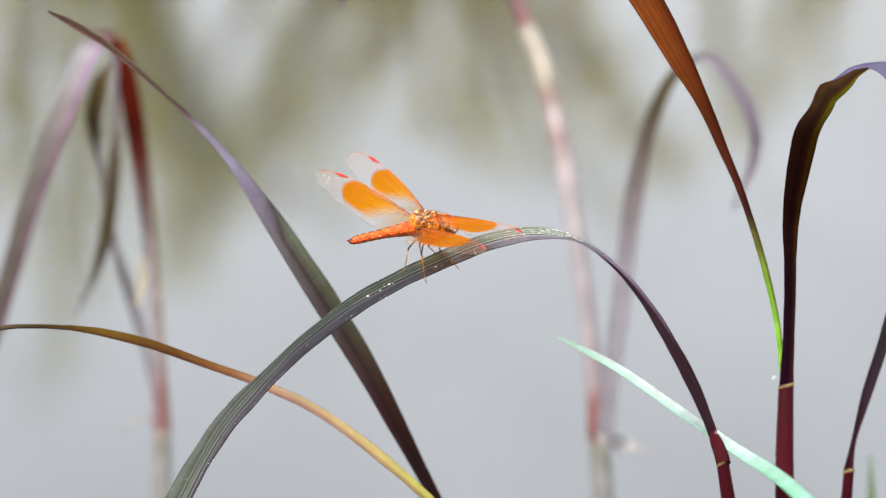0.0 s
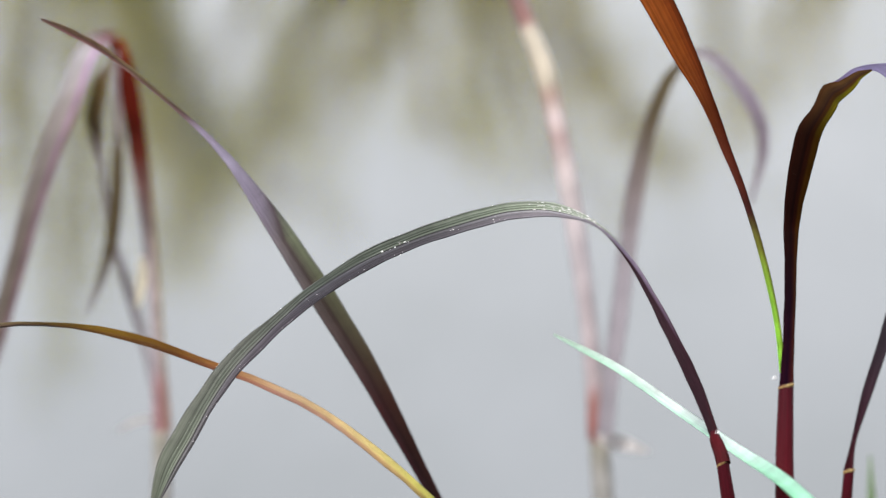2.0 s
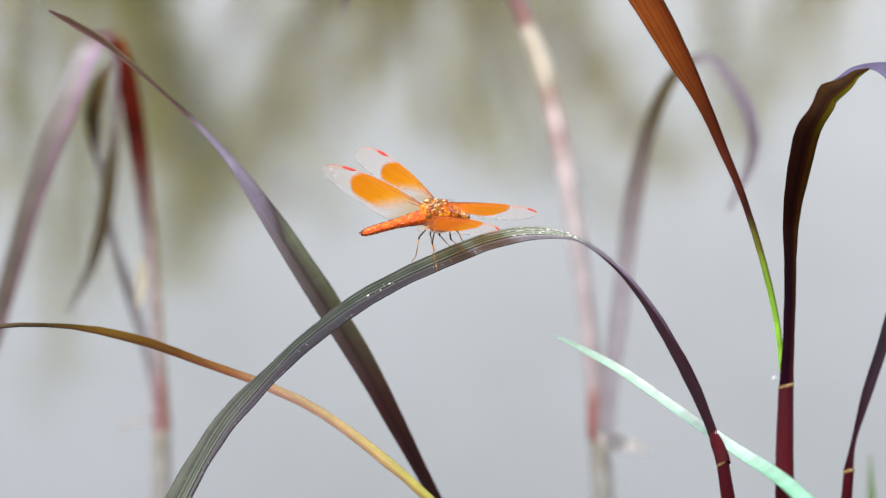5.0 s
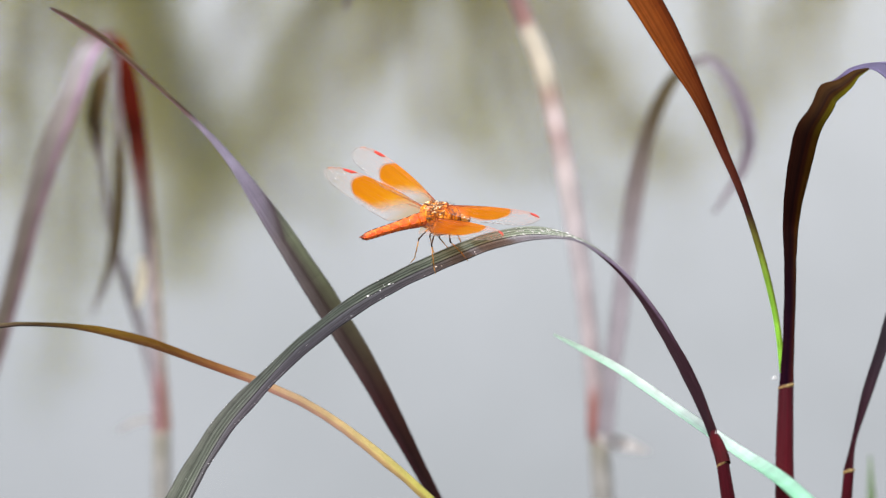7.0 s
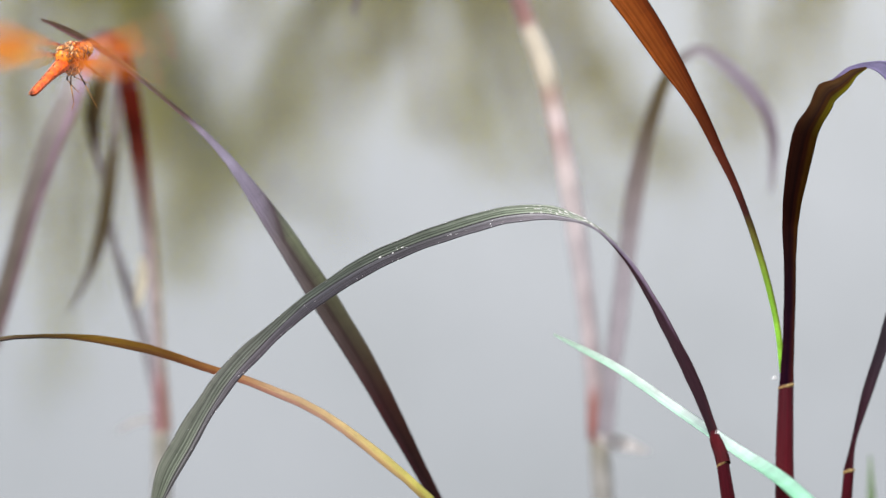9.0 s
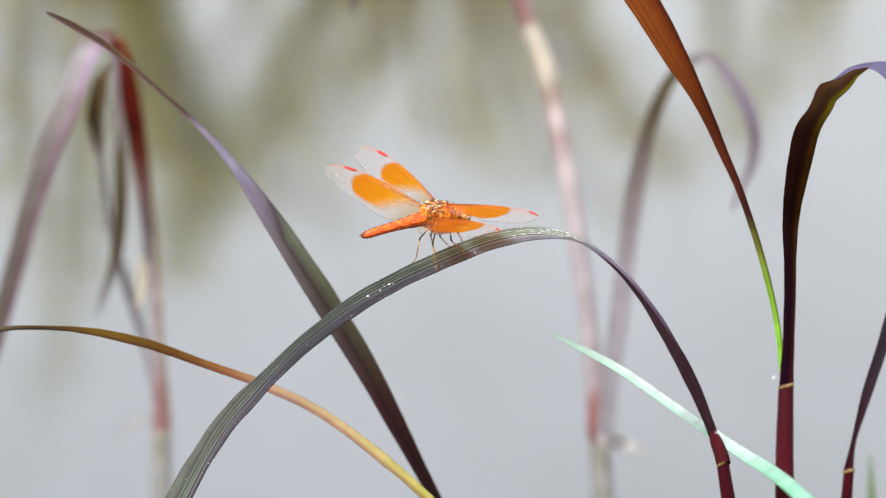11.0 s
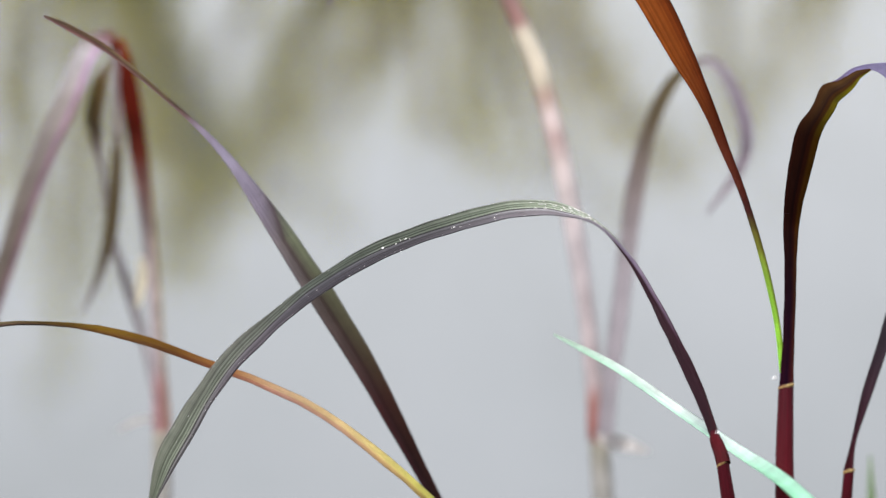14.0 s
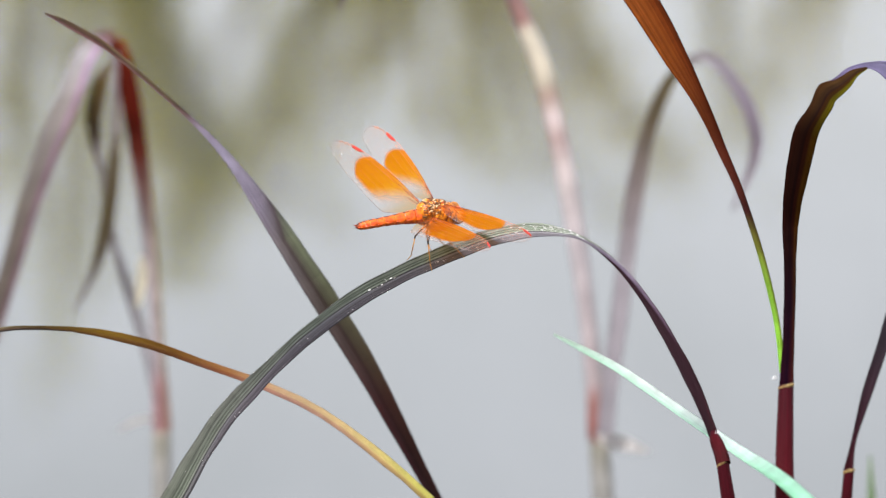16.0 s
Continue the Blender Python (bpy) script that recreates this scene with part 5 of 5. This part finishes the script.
FLIGHT = [
    (0, pose(-0.0030, 0.0008, 0.2293, 82) @ spun(0, 0, 4)),
    (0.7, pose(-0.0030, 0.0008, 0.2293, 82) @ spun(0, 0, 4)),
    (0.77, pose(0.0010, 0.0011, 0.2312, 82) @ spun(-4, 3, 2)),
    (0.8, pose(0.0055, 0.0014, 0.2328, 82) @ spun(-12, 8, 0)),
    (0.9, pose(0.0044, 0.0035, 0.2489, 82) @ spun(-40, -18, 0)),
    (1, pose(0.0141, 0.0150, 0.2733, 82) @ facing((0.5, 0.2, -0.84), (0, 0.95, 0.25))),
    (1.1, pose(0.0240, 0.0293, 0.2957, 82) @ facing((0.1, 0.2, -0.95), (0, 0.95, 0.2))),
    (1.5, pose(-0.0205, 0.0310, 0.3009, 82) @ facing((-0.4, 0.1, -0.9), (0, 0.9, 0.4))),
    (1.9, pose(-0.0736, 0.0201, 0.2951, 82) @ facing((0.2, -0.1, -0.95), (0, 1, 0.2))),
    (2.1, pose(-0.0736, 0.0176, 0.2776, 82) @ facing((0.8, -0.3, -0.4), (0, 0.9, 0.4))),
    (2.2, pose(-0.0641, 0.0157, 0.2642, 82) @ spun(-30, 0, 0)),
    (2.3, pose(-0.0406, 0.0041, 0.2533, 82) @ spun(-13, 5, 0)),
    (2.4, pose(-0.0114, 0.0025, 0.2418, 82) @ spun(-6, 10, 0)),
    (2.5, pose(0.0032, 0.0017, 0.2361, 82) @ spun(-9, 32, 0)),
    (2.6, pose(-0.0024, 0.0013, 0.2330, 82) @ spun(4, 12, 2)),
    (2.7, pose(-0.0020, 0.0011, 0.2315, 82) @ spun(3, 0, 3)),
    (2.9, pose(-0.0011, 0.0010, 0.2311, 82) @ spun(2, 0, 0)),
    (3.1, pose(-0.0007, 0.0010, 0.2313, 82) @ spun(0, 0, 0)),
    (3.5, pose(-0.0008, 0.0010, 0.2312, 82) @ spun(0, 0, 0)),
    (4.2, pose(-0.0009, 0.0011, 0.2315, 82) @ spun(0, 0, 0)),
    (6.3, pose(-0.0009, 0.0010, 0.2312, 82) @ spun(0, 0, 0)),
    (7, pose(-0.0008, 0.0010, 0.2310, 82) @ spun(-2, 0, 0)),
    (8, pose(-0.0009, 0.0010, 0.2313, 82) @ spun(0, 0, 0)),
    (8.4, pose(-0.0009, 0.0010, 0.2313, 82) @ spun(0, 0, 0)),
    (8.47, pose(0.0030, 0.0014, 0.2340, 82) @ spun(-4, 2, 0)),
    (8.5, pose(0.0110, 0.0018, 0.2366, 82) @ spun(-12, 5, 0)),
    (8.53, pose(0.0210, 0.0026, 0.2420, 82) @ spun(-10, 6, 0)),
    (8.6, pose(0.0458, 0.0061, 0.2677, 82) @ spun(0, 10, 0)),
    (8.7, pose(0.0665, 0.0294, 0.2898, 82) @ spun(0, 20, 0)),
    (8.8, pose(0.0018, 0.0413, 0.3023, 82) @ facing((0.2, 0.1, -0.9), (0, 0.9, 0.4))),
    (8.9, pose(-0.0568, 0.0268, 0.2710, 82) @ facing((0.3, 0.4, -0.85), (-0.1, 0.85, 0.45))),
    (9, pose(-0.0733, 0.0152, 0.2606, 82) @ facing((0.38, 0.48, -0.79), (-0.15, 0.85, 0.45))),
    (9.1, pose(-0.0713, 0.0152, 0.2600, 82) @ facing((0.4, 0.45, -0.79), (-0.15, 0.85, 0.45))),
    (9.2, pose(-0.0791, 0.0152, 0.2606, 82) @ spun(0, 0, 0)),
    (9.35, pose(-0.1035, 0.0139, 0.2512, 82) @ spun(0, 0, 0)),
    (9.6, pose(-0.0532, 0.0031, 0.2459, 82) @ spun(-10, 0, 0)),
    (9.7, pose(-0.0158, 0.0026, 0.2426, 82) @ spun(-12, 10, 0)),
    (9.8, pose(-0.0018, 0.0013, 0.2334, 82) @ spun(0, 10, 0)),
    (10, pose(-0.0013, 0.0010, 0.2313, 82) @ spun(0, 0, 0)),
    (10.2, pose(-0.0008, 0.0010, 0.2312, 82) @ spun(0, 0, 0)),
    (11.1, pose(-0.0008, 0.0010, 0.2312, 82) @ spun(0, 0, 0)),
    (11.2, pose(-0.0013, 0.0022, 0.2394, 82) @ spun(35, 0, 0)),
    (11.3, pose(-0.0021, 0.0050, 0.2598, 82) @ facing((0.06, 0.97, -0.2), (-0.2, 0.25, 0.95))),
    (11.4, pose(-0.0027, 0.0192, 0.2885, 82) @ facing((0.0, 0.8, -0.6), (-0.2, 0.5, 0.85))),
    (12, pose(-0.0428, 0.0313, 0.3031, 82) @ facing((-0.8, 0.1, -0.4), (0, 0.9, 0.4))),
    (12.8, pose(-0.0674, 0.0298, 0.2920, 82) @ facing((-0.3, 0.1, -0.9), (0, 0.9, 0.3))),
    (13, pose(-0.0656, 0.0272, 0.2711, 82) @ facing((0.4, 0.2, -0.85), (0, 0.9, 0.3))),
    (13.1, pose(-0.0652, 0.0290, 0.2865, 82) @ facing((0.3, 0.2, -0.9), (0, 0.9, 0.3))),
    (13.6, pose(-0.1098, 0.0285, 0.2832, 82) @ spun(0, 0, 0)),
    (14.6, pose(-0.1209, 0.0158, 0.1926, 82) @ spun(20, 0, 0)),
    (15, pose(-0.0957, 0.0038, 0.1788, 82) @ spun(20, 0, 0)),
    (15.1, pose(-0.0819, 0.0054, 0.1909, 82) @ spun(30, 0, 0)),
    (15.2, pose(-0.0835, -0.0021, 0.2089, 82) @ spun(35, 0, 0)),
    (15.3, pose(-0.0532, 0.0018, 0.2370, 82) @ spun(6, 10, 0)),
    (15.4, pose(-0.0142, 0.0017, 0.2359, 82) @ spun(0, 10, 0)),
    (15.5, pose(0.0004, 0.0015, 0.2353, 82) @ spun(-29, 10, 6)),
    (15.6, pose(-0.0024, 0.0010, 0.2313, 82) @ spun(-6, 5, 9)),
    (15.8, pose(-0.0019, 0.0010, 0.2313, 82) @ spun(-3, 0, 9)),
    (16, pose(-0.0015, 0.0011, 0.2315, 82) @ spun(-2, 0, 9)),
]
LEG_ROLL = [(0, -4), (0.7, -4), (0.8, 0), (2.5, 0), (2.6, -2), (2.7, -3), (2.9, 0), (15.4, 0), (15.5, -6), (15.6, -9), (15.8, -9), (16, -9)]
LOAD = [(0, 0.0), (0.7, 0.0), (0.77, 0.0), (0.8, 0.14), (0.83, 0.7), (0.9, 1.57), (1.0, 0.98), (1.1, 0.95), (1.2, 0.96), (1.5, 0.93), (2.0, 0.97), (2.4, 0.96), (2.5, 0.79), (2.6, 0.35), (2.7, 0.12), (2.8, 0.25),
        (3.0, 0.13), (3.2, 0.02), (3.5, 0.0), (4.0, 0.02), (6.3, 0.0), (8.0, 0.01), (8.4, 0.02), (8.47, 0.02), (8.5, 0.13), (8.53, 0.3), (8.6, 0.55), (8.7, 0.76), (9.0, 0.84), (9.2, 0.88), (9.7, 0.95), (9.85, 0.5), (10.0, 0.1), (10.3, 0.0),
        (11.1, 0.0), (11.2, 0.1), (11.3, 0.55), (11.4, 0.68), (11.5, 0.74), (12.0, 1.0), (13.0, 1.02), (13.5, 1.02), (14.0, 1.02), (14.5, 1.02), (15.0, 1.02), (15.4, 1.0), (15.5, 0.78), (15.6, 0.45), (15.8, 0.2), (16.0, 0.13)]
LAG = {0.9: 0.1, 1.0: -0.95, 1.1: -0.35, 8.5: 0.5, 11.2: 1.0, 11.3: 1.6, 11.4: 1.2, 11.5: 1.0, 12.0: -0.1, 13.0: -0.15, 13.5: -0.15, 14.0: -0.15, 14.5: -0.25, 15.0: -0.15, 15.5: -0.7}     # how far the blade's far end trails behind its swing
ARCH_PROFILE = [(0, 0.23), (0.05, 0.25), (0.12, 0.28), (0.2, 0.57), (0.28, 1.62), (0.36, 1.71), (0.5, 0.98), (0.65, 0.82), (0.8, 0.41), (1.0, -0.14)]
RUST_SWAY = [(0, 0), (0.5, 0), (1.0, 20), (1.5, 2), (2.0, 20), (2.5, 16), (3.0, 2), (3.5, 0), (7.5, -3), (8.0, -18), (8.5, -72), (8.7, -56), (8.9, -50), (9.0, -32), (9.2, -62), (10.2, -20), (11.3, -7), (12.0, 0),
             (12.5, 7), (13.0, 14), (14.0, 12), (15.0, 7), (15.5, 7), (16.0, -9)]
FALL_SWAY = [(0, -18), (0.5, -14), (1, -4), (1.5, -4), (2, -12), (2.5, 14), (3, -2), (3.5, -9), (4, -24), (4.2, -28), (5.2, -15), (6.3, -15), (6.5, -25), (7, -8), (7.5, -18), (8, -11), (8.5, -8), (8.7, -12), (9, -17), (9.2, -28), (10.2, -15), (11.3, -12),
             (11.5, -3), (12, 10), (12.5, -5), (13, -20), (13.3, 8), (13.5, 30), (13.7, -15), (14, -30), (14.2, -18), (14.5, -26), (15, -24), (15.5, -20), (16, -20)]
CURL_SWAY = [(0, -11), (0.5, -14), (1, 24), (1.5, 15), (2, 4), (2.5, 1), (3, 8), (3.5, 0), (4, -22), (4.2, -26), (6.3, 4), (6.5, 16), (7, 13), (7.5, -15), (8, 14), (8.5, 1), (9, -23), (9.2, 5), (11.3, 20), (11.5, 9), (12, 22), (12.5, 28), (13, 25), (13.5, 16), (14, -2), (14.5, -46), (15, -22), (15.5, -20), (16, -15)]
LOOP_SWAY = [(0, 0), (0.5, 7), (1.0, 10), (1.5, -8), (2.0, 22), (2.5, 36), (3.0, 14), (3.5, 0), (4.0, -15), (6.5, 10), (7.0, -24), (7.5, -13), (8.0, 22), (8.5, 25), (9.0, 49), (9.2, 35), (11.3, -2), (11.5, 29), (12.0, 38),
             (12.5, 7), (13.0, 13), (13.5, -11), (14.0, -33), (14.5, -31), (15.0, -22), (15.5, -15), (16.0, 0)]
TIP_SWAY = [(0, -10), (0.9, 8), (1.5, 0), (2.3, -22), (2.4, -2), (2.5, 14), (3.5, 0), (6.5, -5), (9.0, 10), (11.3, 6), (12.5, -20), (13.0, 10), (13.3, 4), (13.5, 14), (13.7, -10), (14.0, -15), (14.5, -38), (15.0, -10), (16.0, -8)]
PINK_SWAY = [(0, -1), (0.5, -3), (1.0, 0), (1.5, -1), (2.0, 2), (2.3, 3), (2.4, 2), (2.5, 2), (3.0, 0), (3.5, 0), (6.5, 0), (7.5, 2), (8.0, -1), (8.5, 2), (9.0, 4), (11.5, 5), (12.0, 5), (12.5, -1), (13.0, -2),
              (13.5, -7), (14.0, -12), (14.5, -10), (15.0, -7), (15.5, -1), (16.0, -3)]
BACK_SWAY = [(0, -1), (0.5, -4), (1.0, 5), (1.5, -2), (2.0, 9), (2.5, 4), (3.0, 6), (3.5, 0), (4.2, 0), (6.5, -7), (7.5, -2), (8.0, 0), (8.5, -5), (9.0, 9), (9.2, 18), (10.0, 5), (11.3, -2), (11.5, -4), (12.0, -2), (12.5, -6),
             (13.0, 8), (13.5, 3), (14.0, 5), (14.5, 5), (15.0, 5), (15.5, 1), (16.0, 2)]
TALL_SWAY = [(0, 0), (0.5, 4), (1.0, 2), (1.5, 5), (2.0, 7), (2.5, 8), (3.0, -1), (3.5, 0), (6.5, 2), (7.5, 0), (8.0, -3), (8.5, -9), (9.0, -3), (11.3, 0), (12.0, 5), (15.3, 5), (16.0, -2)]
OCHRE_SWAY = [(0, -2), (1.5, 3), (3.5, 0), (7.0, 2), (8.0, 0), (8.5, -5), (9.0, -22), (9.2, -20), (11.3, -2), (12.5, 7), (13.0, -7), (13.3, 4), (14.5, 4), (15.5, 0), (16.0, -5)]

# how the wings are held at rest: along the bank and up, as shares of their length (far fore, far hind, near fore, near hind)
HELD = {t: [(x / far, -y / far) for far, (x, y) in zip((160, 160, 181, 181), wings_)] for t, wings_ in (
    (0.0, ((-90, -94), (-123, -75), (147, 20), (109, 28))), (0.75, ((-90, -94), (-123, -75), (147, 20), (109, 28))),
    (0.8, ((-62, -130), (-120, -90), (130, 10), (100, 25))), (2.4, ((-115, -100), (-140, -60), (110, -20), (100, 20))), (2.5, ((-78, -140), (-118, -88), (100, -60), (110, 20))),
    (2.6, ((-78, -111), (-108, -113), (150, 0), (118, 10))), (2.7, ((-71, -120), (-110, -104), (147, 17), (112, 24))),
    (2.9, ((-90, -104), (-127, -91), (142, -6), (112, -15))), (3.1, ((-88, -100), (-124, -86), (148, 0), (107, 5))), (3.5, ((-92, -85), (-129, -68), (150, 4), (107, 9))), (4.2, ((-92, -85), (-129, -68), (150, 4), (110, 12))),
    (6.3, ((-98, -88), (-129, -67), (153, 8), (117, 17))), (7.0, ((-100, -89), (-129, -67), (154, 9), (119, 19))), (8.4, ((-94, -88), (-127, -70), (152, 8), (114, 15))),
    (10.2, ((-94, -88), (-127, -70), (152, 8), (114, 15))), (11.1, ((-94, -88), (-127, -70), (152, 8), (114, 15))),
    (15.4, ((-115, -110), (-140, -70), (120, 0), (110, 20))), (15.5, ((-68, -145), (-112, -118), (80, -20), (80, 60))),
    (15.6, ((-80, -128), (-110, -112), (134, 46), (88, 46))), (15.8, ((-77, -120), (-110, -110), (140, 40), (98, 44))), (16.0, ((-75, -113), (-110, -99), (148, 42), (105, 43))))}
WING_UP = ((-0.04, 0.78, 0.62), (-0.04, 0.78, 0.62), (0.0, 0.86, 0.5), (0.0, 0.86, 0.5))


def motions():
    walk(dragonfly, FLIGHT)
    flying = [(0.83, 2.37), (8.41, 9.78), (11.12, 15.37)]
    axis = FWD
    beats = {0: None}
    for a, b in flying:
        k0, k1 = round(a * FPS), round(b * FPS)
        beats[k0] = None
        for k in range(k0 + 1, k1):
            beats[k] = (4.0, 46.0, -40.0)[k % 3]
        beats[k1] = None
    for t in HELD:
        beats[round(t * FPS)] = None
    shiver = {}
    for a, b in ((0.76, 0.82), (2.38, 2.55), (15.38, 15.55)):      # wings still whirring as it takes off and lands
        for k in range(round(a * FPS), round(b * FPS) + 1):
            beats[k] = None
            shiver[k] = (0.0, 1.0, -1.0)[k % 3]
    turns = {round(t * FPS): m.to_3x3() for t, m in FLIGHT}
    upright = pose(0, 0, 0, 82).to_3x3().inverted()
    held_at = sorted(HELD)
    for n, (ob, rest, beating) in enumerate(fly_wings):
        sign = 1 if n < 2 else -1
        spot = Matrix.Translation(rest.translation)
        rows = []
        for k in sorted(beats):
            if beats[k] is None:
                t = k / FPS
                x, y = [float(np.interp(t, held_at, [HELD[q][n][c] for q in held_at])) for c in (0, 1)]
                flat = min(1.0, math.hypot(x, y))
                out = Vector((x, y, (-1 if n < 2 else 1) * math.sqrt(max(0.02, 1 - flat * flat)))).normalized()
                body = upright @ turns[min(turns, key=lambda q: abs(q - k))]
                z = Vector(WING_UP[n])
                z = (z - out * z.dot(out)).normalized()
                whir = Matrix.Rotation(radians(shiver.get(k, 0.0) * (20 if n < 2 else 40)), 4, axis)
                m = spot @ whir @ (body.inverted() @ Matrix((out, z.cross(out), z)).transposed()).to_4x4()
            else:
                m = spot @ Matrix.Rotation(radians(sign * beats[k] * (1 if n % 2 else 0.9)), 4, axis) @ spot.inverted() @ beating
            rows.append((k / FPS, m))
        walk(ob, rows)
    droop = [(0, 2), (0.74, 2), (0.9, 0), (2.5, 0), (2.8, -1), (3.5, 1), (4.2, 2), (5.2, 6), (6.3, 9), (8.4, 9), (8.6, 0), (9.8, 0), (10.2, 6), (11.1, 6), (11.3, 0), (15.5, 0), (15.8, 1), (16.0, 1.5)]
    walk(fly_abdomen, [(t, Matrix.Translation(fly_abdomen.matrix_basis.translation) @ Matrix.Rotation(radians(a), 4, "Z")) for t, a in droop])
    for leg in fly_legs:
        walk(leg, [(t, Matrix.Rotation(radians(a), 4, axis)) for t, a in LEG_ROLL])
    bend(arch_blade, [(t, 7.0 * g, LAG.get(t, 0.0)) for t, g in LOAD], profile=ARCH_PROFILE)
    bend(rust_blade, [(t, 0.13 * p) for t, p in RUST_SWAY], 0.7)
    bend(fall_blade, [(t, -0.18 * p) for t, p in FALL_SWAY], 0.3)
    bend(curl_blade, [(t, -0.16 * p) for t, p in CURL_SWAY], 0.3)
    bend(hook_blade, [(t, -0.06 * p) for t, p in CURL_SWAY], 0.3)
    carried = bend(pink_stem, [(t, 0.17 * p) for t, p in PINK_SWAY], 1.0)
    bend(tip_blade, [(t, -0.3 * float(np.interp(t, *zip(*TIP_SWAY)))) for t, _ in PINK_SWAY], 0.5, starts=carried)
    bend(back_blade, [(t, -0.36 * p) for t, p in BACK_SWAY], 0.5, 0.5)
    bend(tall_blade, [(t, 0.2 * p) for t, p in TALL_SWAY], 1.0)
    walk(water, [(0, Matrix()), (16.0, Matrix.Translation((0.25, -0.04, 0)))])      # a slow drift of the ripples
    bend(loop_blade, [(t, -0.42 * p) for t, p in LOOP_SWAY], 0.4, 0.5)
    bend(ochre_blade, [(t, 0.13 * p) for t, p in OCHRE_SWAY], 0.15, 0.74)


motions()
